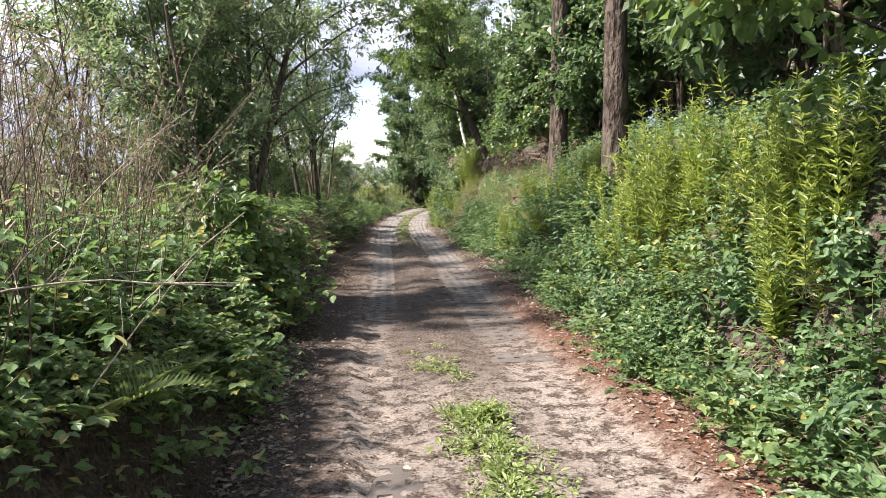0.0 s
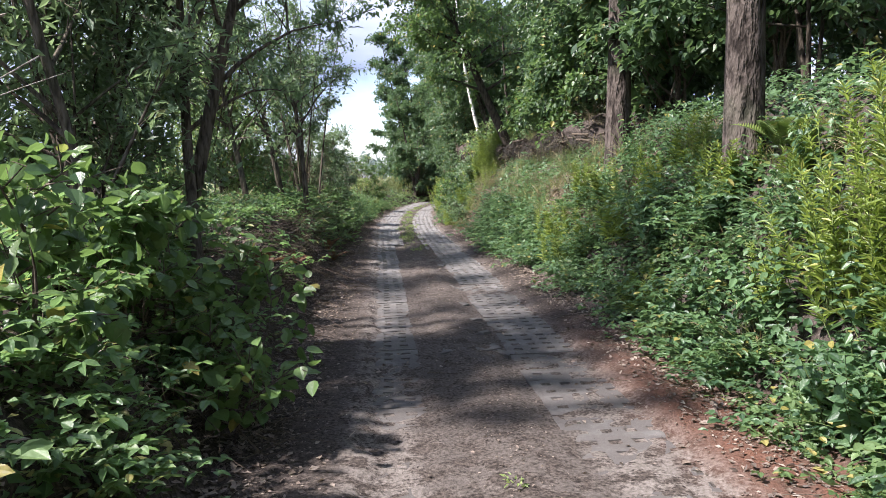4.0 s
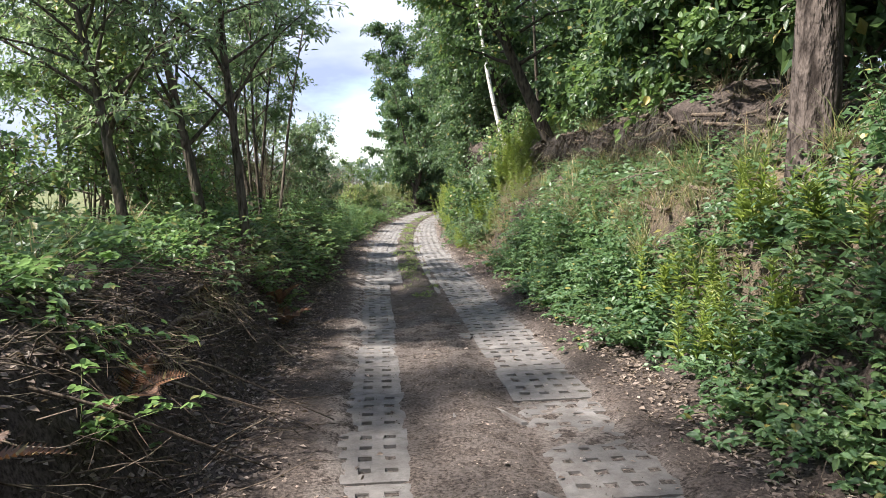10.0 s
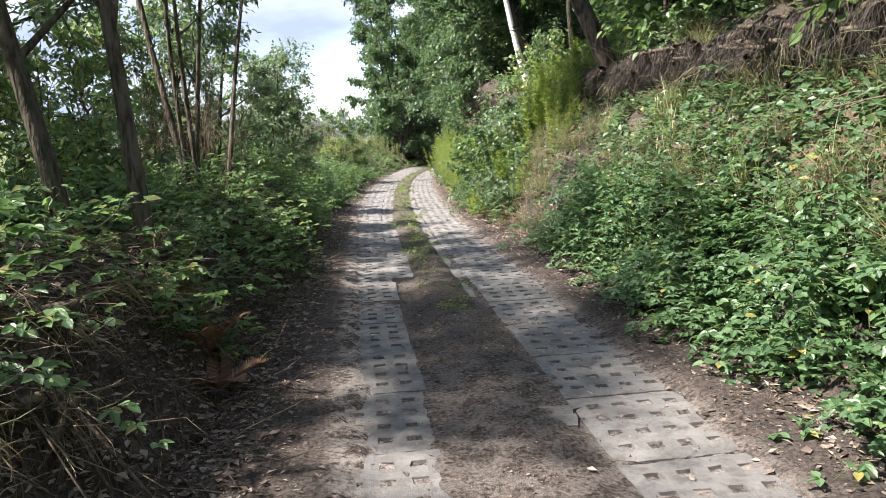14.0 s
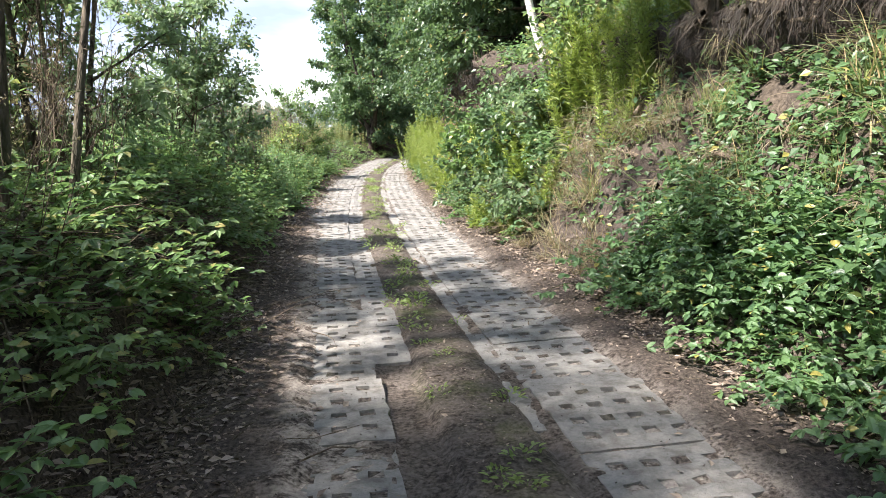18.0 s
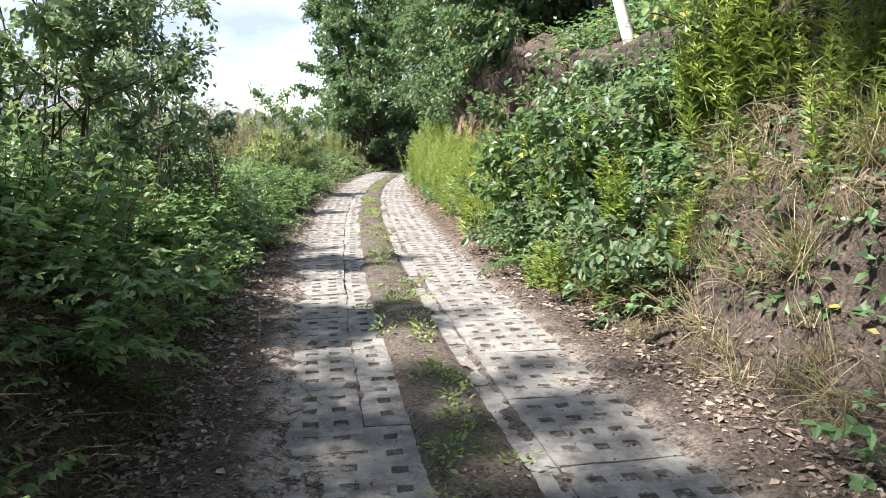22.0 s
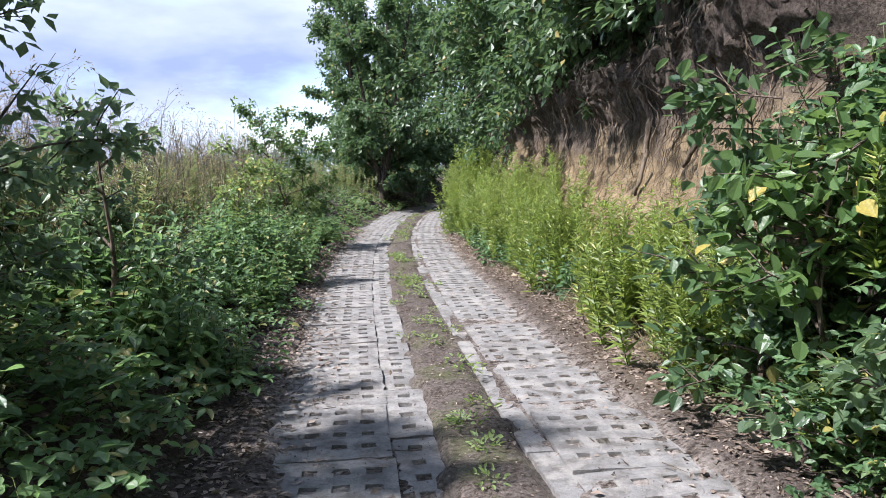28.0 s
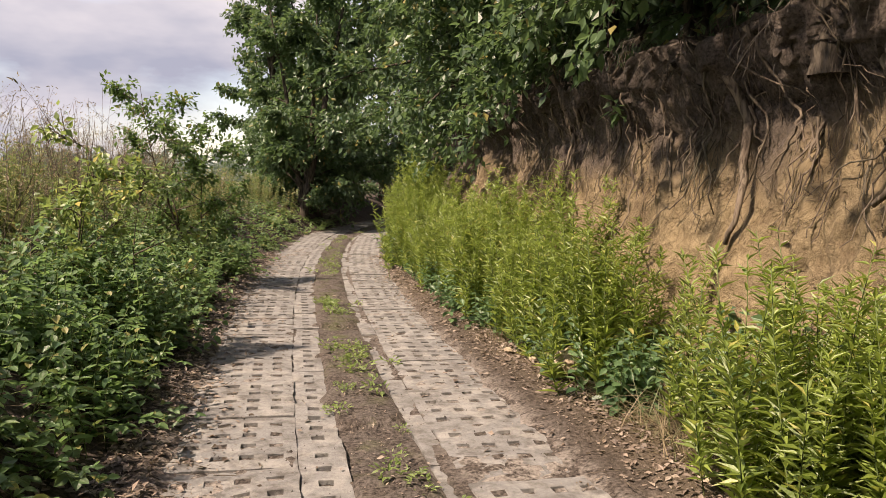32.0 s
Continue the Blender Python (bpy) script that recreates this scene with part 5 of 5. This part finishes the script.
    tree("grey_tree", "slim grey-barked tree at the top of the bank", at=foot(2.1, 27.7), height=6, radius=0.065, lean=(-0.08, 0.0), crown_from=0.45, spread=1.4, boughs=16, count=3500, leaf=0.09, seed=48, **ok)
    for i, (x, y, h) in enumerate(((0.55, 25.7, 0.6), (0.9, 26.3, 0.7), (0.42, 26.9, 0.7), (0.75, 27.5, 0.8), (0.30, 27.9, 0.7), (0.9, 28.3, 0.8))):
        tree("hazel_sapling", "low hazel with dull blue-green rounded leaves on the verge", at=foot(x, y), height=0.8 * h, radius=0.016, crown_from=0.1, spread=0.55, boughs=22, count=700, leaf=0.085, seed=140 + i, stems=4, category="shrub", leaf_mat="dogwood", bark="twig", wide=0.75, shape="round", toward=(-0.15, -0.1, 0))
    V = "spreading broadleaf tree overhanging the lane from the cut's top"
    tree("overhanging_tree", V, at=foot(2.3, 31.4), height=5.2, radius=0.11, lean=(-0.30, 0.0), crown_from=0.12, spread=2.2, boughs=30, twigs=8, count=13000, leaf=0.115, seed=55, droop=0.7, rise_angle=0.25, toward=(-0.5, 0, 0), **ok)
    tree("overhanging_tree", V, at=foot(2.3, 33.6), height=5.5, radius=0.11, lean=(-0.34, -0.04), crown_from=0.12, spread=2.2, boughs=30, twigs=8, count=13000, leaf=0.115, seed=54, droop=0.7, rise_angle=0.25, toward=(-0.5, 0, 0), **ok)
    tree("overhanging_tree", V, at=foot(2.2, 36.0), height=7.5, radius=0.150, lean=(-0.18, 0.02), crown_from=0.06, spread=2.8, boughs=34, twigs=9, count=22500, leaf=0.124, seed=51, droop=1.1, rise_angle=0.25, toward=(-0.5, 0, 0), **ok)
    tree("overhanging_tree", V, at=foot(2.2, 40.2), height=8.5, radius=0.160, lean=(-0.22, 0.0), crown_from=0.06, spread=3.4, boughs=36, twigs=9, count=24000, leaf=0.130, seed=52, droop=1.0, rise_angle=0.25, toward=(-0.5, 0, 0), **ok)
    tree("overhanging_tree", V, at=foot(2.0, 45.5), height=9.5, radius=0.160, lean=(-0.20, 0.0), crown_from=0.08, spread=3.6, boughs=36, twigs=9, count=24000, leaf=0.143, seed=53, droop=0.9, rise_angle=0.25, toward=(-0.4, 0, 0), **ok)
    # these two crowns, above the view, are placed to shade the cut's lip
    tree("overhanging_tree", V, at=foot(1.75, 30.4), height=5.0, radius=0.13, lean=(-0.36, 0.05), crown_from=0.22, spread=1.5, boughs=34, twigs=8, count=13000, leaf=0.11, seed=56, droop=0.5, rise_angle=0.35, **ok)
    tree("overhanging_tree", V, at=Vector((1.08, 32.5, 2.35)), height=5.0, radius=0.15, lean=(-0.18, 0.05), crown_from=0.25, spread=1.5, boughs=34, twigs=8, count=13000, leaf=0.11, seed=57, droop=0.5, rise_angle=0.35, **ok)
    B = "tall bushy broadleaf tree at the bend of the lane"
    tree("bushy_tree", B, at=foot(-1.55, 52.5), height=8.5, radius=0.140, lean=(0.03, 0), crown_from=0.03, spread=2.1, boughs=40, twigs=9, count=24000, leaf=0.156, seed=61, stems=3, droop=0.4, **ok)
    tree("bushy_tree", B, at=foot(-2.4, 60.0), height=11, radius=0.180, crown_from=0.15, spread=2.4, boughs=36, twigs=9, count=19500, leaf=0.182, seed=62, stems=2, droop=0.4, **ok)
    tree("bushy_tree", B, at=foot(-0.6, 58.5), height=9, radius=0.160, crown_from=0.08, spread=3.2, boughs=36, twigs=9, count=21000, leaf=0.182, seed=63, stems=3, droop=0.5, **ok)
    base = tree("bushy_tree", "broadleaf tree of the wood beyond the bend", at=foot(3.6, 51.5), height=10, radius=0.18, crown_from=0.1, spread=3.4, boughs=30, twigs=5, count=7000, leaf=0.26, seed=64, fine=False, stems=2, droop=0.5, **ok)
    S = "dense hazel thicket on top of the loam cut"
    for i, (x, y, h) in enumerate(((2.2, 32.2, 3.0), (1.9, 33.6, 3.0), (1.8, 35.0, 3.0), (1.55, 36.6, 3.2), (1.4, 38.2, 3.4), (1.3, 40.2, 3.4), (1.2, 42.4, 3.4))):
        tree("hazel_thicket", S, at=foot(x, y), height=h, radius=0.05, crown_from=0.06, spread=2.0, boughs=34, twigs=7, count=7000, leaf=0.125, seed=90 + i, stems=4, droop=1.0 if y < 36 else 2.4, toward=(-0.6, 0.0, 0.1), **ok)
    for i, (x, y, h) in enumerate(((3.3, 17.2, 3.2), (3.2, 19.0, 3.2), (3.1, 20.8, 3.2), (3.1, 22.4, 3.2))):
        tree("hazel_thicket", "shady hazel thicket along the wood's edge", at=foot(x, y), height=h, radius=0.04, crown_from=0.2, spread=1.7, boughs=30, twigs=6, count=4500, leaf=0.12, seed=110 + i, stems=5, droop=0.9, **ok)
    # the darker oak leaf colour stands for shade inside the wood
    shrub = tree("undergrowth_shrub", "leafy undergrowth shrub in the wood, shade put into its leaf colour", at=foot(3.4, 15.4), height=3.4, radius=0.04, crown_from=0.06, spread=1.7, boughs=34, twigs=4, count=4200, leaf=0.17, seed=99, stems=5, fine=False, **{**dog, "leaf_mat": "oak"})
    rng = np.random.default_rng(78)
    for x, y in ((4.2, 3.0), (4.0, 7.6), (3.9, 10.0), (4.8, 12.5), (5.5, 16.5), (4.4, 19.0), (4.6, 22.5), (3.0, 18.8), (3.1, 21.8), (3.4, 16.6), (5.4, 18.0), (5.6, 20.6), (4.2, 13.6), (4.4, 9.2), (4.0, 24.5), (3.6, 27.0), (4.4, 29.5), (4.2, 33), (4.0, 37), (4.2, 41), (3.3, 45), (3.2, 48), (4.6, 54), (5.4, 57.5),
                 (0.6, 61.5), (2.2, 64), (7.5, 60), (4.5, 68), (-1.6, 57), (-2.8, 56), (-1.2, 54), (8, 70), (7, 66), (9.5, 74), (4.5, 0), (3.4, -4), (12, 78), (10.5, 66)):
        m = Matrix.Translation(foot(x, y)) @ pose(0, 0, 0, 0, 0, rng.uniform(0, 360))
        f = rng.uniform(0.8, 1.2)
        copy_thing(shrub, m).matrix_basis = m @ Matrix.Diagonal((f, f, f, 1))
    rng = np.random.default_rng(77)
    # several of these stand out of view, added to keep the wood dark
    for x, y in ((6.5, 56), (2.5, 66), (9.5, 62), (5.5, 72), (12, 70), (0.5, 72), (8.5, 80), (7, 46), (6, 39), (6.2, 33), (7, 27.5), (8.5, 20), (9, 12), (8.5, 4), (5.5, -2), (5, -9), (10, 50), (12, 36)):
        m = Matrix.Translation(foot(x, y)) @ pose(0, 0, 0, 0, 0, rng.uniform(0, 360))
        s = rng.uniform(0.8, 1.15)
        copy_thing(base, m).matrix_basis = m @ Matrix.Diagonal((s, s, s, 1))


# ---- loose small things ----
def build_litter():
    rng = np.random.default_rng(3)
    p = Plant()
    pos, nrm = [], []
    for _ in range(42000):
        y = rng.uniform(-1, 44)
        side = -1 if rng.random() < 0.55 else 1
        if rng.random() < 0.6:
            v = np.interp(y, LEFT_Y, LEFT_V) if side < 0 else np.interp(y, RIGHT_Y, RIGHT_V)
            d = side * (v - abs(rng.normal()) * 0.22)
            q = on_lane(y, d) + Vector((0, 0, 0.008))
        else:
            q = on_bank(y, side, abs(rng.normal()) * 0.45) + Vector((0, 0, 0.012))
        pos.append(q)
    for _ in range(900):
        pos.append(on_lane(rng.uniform(1, 42), rng.uniform(-1.3, 1.3)) + Vector((0, 0, 0.006)))
    for _ in range(15000):
        pos.append(on_bank(rng.uniform(6, 24), -1, rng.uniform(-0.1, 0.9)) + Vector((0, 0, 0.012)))
    chips = 26000
    for k in range(chips):
        y = rng.uniform(1, 38)
        side = -1 if k % 2 else 1
        v = float(np.interp(y, LEFT_Y, LEFT_V) if side < 0 else np.interp(y, RIGHT_Y, RIGHT_V))
        d = rng.normal() * 0.13 + 0.07 if k % 7 == 0 else side * (v - abs(rng.normal()) * 0.3)
        pos.append(on_lane(y, d) + Vector((0, 0, 0.006)))
    pos = np.array(pos)
    n = len(pos)
    size = rng.uniform(0.025, 0.065, n)
    size[-chips:] *= 0.42
    p.leaves(pos, rng.normal(size=(n, 3)) * (1, 1, 0.25), np.array((0, 0, 1.0)) + rng.normal(size=(n, 3)) * 0.35, size, size * rng.uniform(0.35, 0.7, n), "diamond")
    tagged(new("leaf_litter", p.leaf_mesh("leaf_litter", LEAF["litter"])), "brown fallen leaves along the verges", "leaf litter", kind="stuff")
    t = Plant()
    for k in range(4200):
        y = rng.uniform(0, 40) if k < 1000 else rng.uniform(7.5, 25)
        side = -1 if k >= 1000 or rng.random() < 0.55 else 1
        e = rng.normal() * 0.35 + (0.05 if k < 1000 else 0.4)
        if e > 0:
            q = on_bank(y, side, e) + Vector((0, 0, 0.03))
        else:
            v = float(np.interp(y, LEFT_Y, LEFT_V) if side < 0 else np.interp(y, RIGHT_Y, RIGHT_V))
            q = on_lane(y, side * (v + e)) + Vector((0, 0, 0.008))
        d = rng.normal(size=3) * (1, 1, 0.12)
        d /= np.linalg.norm(d)
        t.tube(bent(q + Vector((0, 0, 0.02 if k < 1000 else rng.uniform(0, 0.08))), d, rng.uniform(0.06, 0.35 if k < 1000 else 0.6), 4, 0.3, rng, 1.5), 0.003 if k < 1000 else rng.uniform(0.0025, 0.006), 0.0015, 3)
    tagged(new("fallen_twigs", t.stem_mesh("fallen_twigs", BARK["twig"])), "thin fallen twigs on the verges and banks", "twigs", kind="stuff")


def build_cover():
    """Low leaves that clothe the banks, and crumbs of earth on the lane."""
    rng = np.random.default_rng(21)
    for name, label, mat, side, n, spans in (
            ("ground_cover", "low mixed green leaves clothing the wooded bank", "nettle", 1, 52000, ((0.5, 15.5, 0.12, 2.4, 0.42), (15.5, 22.6, 0.1, 1.15, 0.26), (22.6, 25.2, 0.3, 1.8, 0.03), (25.2, 29.5, 0.2, 2.2, 0.2), (29.5, 33, 0.3, 0.7, 0.03), (33, 46, 0.02, 0.5, 0.12), (40, 56, 0.1, 2.5, 0.07))),
            ("ground_cover", "low mixed green leaves clothing the field bank", "bramble", -1, 30000, ((-1.5, 8.5, 0.15, 1.8, 0.22), (8.5, 18, 0.75, 2.6, 0.14), (18, 25, 0.3, 2.6, 0.2), (25, 50, 0.1, 3.2, 0.38)))):
        p = Plant()
        pos = []
        for y0, y1, e0, e1, share in spans:
            for _ in range(int(n * share)):
                pos.append(on_bank(rng.uniform(y0, y1), side, rng.uniform(e0, e1)) + Vector((0, 0, rng.uniform(0.0, 0.06) + 0.28 * rng.random() ** 2)))
        keep = [q for q in pos if noise.noise(q * 1.1) > (-0.3 if side < 0 or q.y > 15 else -0.7)]
        q = np.array(keep)
        m = len(q)
        size = rng.uniform(0.04, 0.10, m)
        p.leaves(q, rng.normal(size=(m, 3)) * (1, 1, 0.35), np.array((-0.35 * side, -0.2, 1.0)) + rng.normal(size=(m, 3)) * 0.4, size, size * rng.uniform(0.4, 0.85, m), "diamond")
        tagged(new(name, p.leaf_mesh(name, LEAF[mat])), label, "ground cover", kind="stuff")
    verts, faces = [], []
    for _ in range(7000):
        y = rng.uniform(1.5, 42) ** 1.0
        d = rng.normal() * 0.75
        r = rng.uniform(0.002, 0.006)
        c = np.array(on_lane(y, d)) + (0, 0, 0.003)
        o = len(verts)
        for v in ((1, 0, -0.4), (-0.6, 0.9, -0.4), (-0.6, -0.9, -0.4), (0.1, 0.1, 0.9)):
            verts.append(tuple(c + (np.array(v) + rng.normal(size=3) * 0.3) * r))
        faces += [(o, o + 1, o + 3), (o + 1, o + 2, o + 3), (o + 2, o, o + 3)]
    tagged(new("earth_crumbs", mesh_of("earth_crumbs", verts, faces, [SOILFILL])), "crumbs of earth and bark scattered on the lane", "soil", kind="stuff")


def build_far_woods():
    """The line of woods across the fields; its haze is put into the leaf colour."""
    rng = np.random.default_rng(6)
    p = Plant()
    pos = []
    for _ in range(5200):
        a = rng.uniform(-1.5, 0.35)
        r = 240 + 25 * rng.normal()
        tall = 5 + 5 * abs(noise.noise(Vector((a * 14, 1.0, 0)))) + 3 * abs(noise.noise(Vector((a * 45, 4.0, 0))))
        pos.append((math.sin(a) * r, 20 + math.cos(a) * r, 1.0 + tall * rng.random() ** 0.7))
    q = np.array(pos)
    m = len(q)
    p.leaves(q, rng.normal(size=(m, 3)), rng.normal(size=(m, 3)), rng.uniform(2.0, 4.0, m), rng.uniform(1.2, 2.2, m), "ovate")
    tagged(new("distant_woods", p.leaf_mesh("distant_woods", LEAF["far"])), "line of distant woods across the fields, haze put into its colour", "woods", kind="stuff")


def stick(at, direction, length, r, seed, bark="twig", label="bent grey-brown dead branch lying on the bank"):
    rng = np.random.default_rng(seed)
    p = Plant()
    line = bent((0, 0, 0), unit(np.array([direction], float))[0], length, 8, 0.12, rng, 0.5)
    p.tube(line, r, r * 0.4, 6, 0.2, rng)
    for k in (3, 5):
        d = rng.normal(size=3) * 0.5 + np.array(direction)
        p.tube(bent(line[k], d / np.linalg.norm(d), length * 0.3, 4, 0.2, rng, 0.5), r * 0.5, r * 0.2, 4)
    ob = tagged(new("fallen_branch", p.stem_mesh("fallen_branch", BARK[bark])), label, "branch")
    ob.matrix_basis = Matrix.Translation(at)


def stone(at, size, seed, label="pale yellow stone at the foot of the bank"):
    rng = np.random.default_rng(seed)
    bm = bmesh.new()
    bmesh.ops.create_icosphere(bm, subdivisions=3, radius=1)
    for v in bm.verts:
        k = 1 + 0.32 * noise.fractal(v.co * 1.4 + Vector((seed * 3.1, 0, 0)), 1.0, 2.0, 3)
        v.co = Vector((v.co.x * k * 1.3, v.co.y * k, v.co.z * k * 0.7)) * size
    me = bpy.data.meshes.new("stone")
    bm.to_mesh(me)
    bm.free()
    me.materials.append(STONE)
    ob = tagged(new("stone", me), label, "stone")
    ob.matrix_basis = Matrix.Translation(at) @ pose(0, 0, 0, 0, 0, rng.uniform(0, 360))


def root(y, z, length, r, seed):
    rng = np.random.default_rng(seed)
    p = Plant()
    line = bent((0, 0, 0), unit(rng.normal(size=(1, 3)) * (0.15, 0.6, 0.1) + (-0.12, 0, -1))[0], length, 9 if r < 0.015 else 15, 0.6, rng, 2.2 if r < 0.015 else 1.3)
    # follow the cut's face
    prof = right_profile(y)
    out = []
    for q in line:
        zz = z + q[2]
        off = float(np.interp(zz, prof[:9, 1], prof[:9, 0])) + float(np.interp(y, RIGHT_Y, RIGHT_V))
        x, _ = across(y + q[1], off)
        out.append(Vector((float(x) - 0.10 + (0.03 if r < 0.015 else 0.012) * rng.normal(), y + q[1], zz)))
    p.tube([o - out[0] for o in out], r, r * 0.35, 6, 0.25, rng)
    ob = tagged(new("tree_root", p.stem_mesh("tree_root", BARK["root"])), "bare tree root hanging down the raw loam face", "root")
    ob.matrix_basis = Matrix.Translation(out[0])


def build_fine_roots():
    """The tangle of thin roots that hangs over the upper part of the cut."""
    rng = np.random.default_rng(31)
    p = Plant()
    for _ in range(850):
        y, z, n = rng.uniform(29.3, 38.5), rng.uniform(1.5, 2.75), int(rng.integers(5, 9))
        pts, sway = [], rng.normal() * 0.05
        for i in range(n):
            pts.append(face(y, max(0.7, z), -0.05 - 0.05 * rng.random()))
            sway = 0.6 * sway + rng.normal() * 0.035
            y += sway
            z -= rng.uniform(0.0, 0.13)
        r = rng.choice([0.0025, 0.004, 0.007], p=[0.55, 0.35, 0.1])
        p.tube(pts, r, r * 0.4, 3 if r < 0.005 else 5)
    tagged(new("fine_roots", p.stem_mesh("fine_roots", BARK["root"])), "tangle of thin brown roots over the loam cut", "roots", kind="stuff")


def build_small():
    rng = np.random.default_rng(8)
    for i in range(30):
        y = rng.uniform(7.5, 18)
        at = on_bank(y, -1, rng.uniform(0.15, 0.7)) + Vector((0, 0, 0.06))
        stick(at, (rng.uniform(0.3, 1), rng.uniform(-0.8, 0.3), rng.uniform(-0.9, -0.3)), rng.uniform(0.5, 1.5), rng.uniform(0.004, 0.011), 400 + i)
    for i in range(30):
        y = rng.uniform(2.0, 6.5)
        at = on_bank(y, -1, rng.uniform(0.3, 1.0)) + Vector((0, 0, rng.uniform(0.2, 0.5)))
        stick(at, (rng.uniform(-0.5, 0.8), rng.uniform(-0.6, 0.6), rng.uniform(-0.2, 1)), rng.uniform(0.5, 1.1), 0.005, 130 + i, "dead", "pale dry twig standing among the brambles")
    for i in range(10):
        y = rng.uniform(18, 27)
        at = on_bank(y, -1, rng.uniform(0.05, 0.5)) + Vector((0, 0, 0.08))
        stick(at, (rng.uniform(0.2, 1), rng.uniform(-0.8, 0.3), rng.uniform(-0.6, 0)), rng.uniform(0.4, 0.8), 0.005, 160 + i)
    stick(Vector((-2.95, 26.9, 0.03)), (1, 0.1, 0), 0.7, 0.008, 190)
    stick(Vector((-0.5, 9.5, 0.03)), (1, -0.1, 0), 0.25, 0.006, 191)
    stick(on_bank(16.6, 1, 1.0) + Vector((0, 0, 0.08)), (-0.55, 0.75, -0.25), 1.2, 0.009, 193, "twig", "long bare dead branch lying on the steep bank")
    for i, (y, e) in enumerate(((13.3, 0.35), (14.0, 0.3), (12.4, 0.4))):
        stick(on_bank(y, -1, e) + Vector((0, 0, 0.10)), (0.9, 0.25, -0.42), 1.15, 0.011, 195 + i)
    x, y = across(21.0, 1.5)
    stick(Vector((float(x), float(y), 0.03)), (0.1, -1, 0), 0.35, 0.012, 192)
    stone(Vector((0.12, 33.9, 0.14)), 0.14, 1)
    stone(Vector((0.02, 31.9, 0.0)), 0.05, 2)
    for i in range(9):
        y = rng.uniform(12, 36)
        x, yy = across(y, float(np.interp(y, RIGHT_Y, RIGHT_V)) - rng.uniform(0.0, 0.3))
        stone(Vector((float(x), float(yy), 0.02)), rng.uniform(0.02, 0.04), 20 + i, "small pale stone on the verge")
    for i, (y, z, length, r) in enumerate(((35.9, 2.5, 1.5, 0.034), (35.3, 2.3, 0.9, 0.018), (34.6, 2.45, 1.2, 0.02), (33.6, 2.4, 1.5, 0.05), (33.2, 2.5, 1.0, 0.024), (32.2, 2.5, 1.7, 0.055), (34.1, 2.2, 0.8, 0.014), (37.0, 2.4, 1.2, 0.025), (31.5, 2.5, 1.3, 0.05), (31.1, 2.6, 0.9, 0.03), (30.7, 2.5, 1.1, 0.04), (36.4, 2.6, 1.0, 0.03))):
        root(y, z, length, r, 350 + i)
    for i in range(110):
        y = rng.uniform(30.4, 39)
        root(y, rng.uniform(1.7, 2.6), rng.uniform(0.35, 1.2), rng.choice([0.005, 0.008, 0.013]), 300 + i)


build_trees()
build_plants()
build_litter()
build_cover()
build_far_woods()
build_small()
build_fine_roots()
build_slabs()
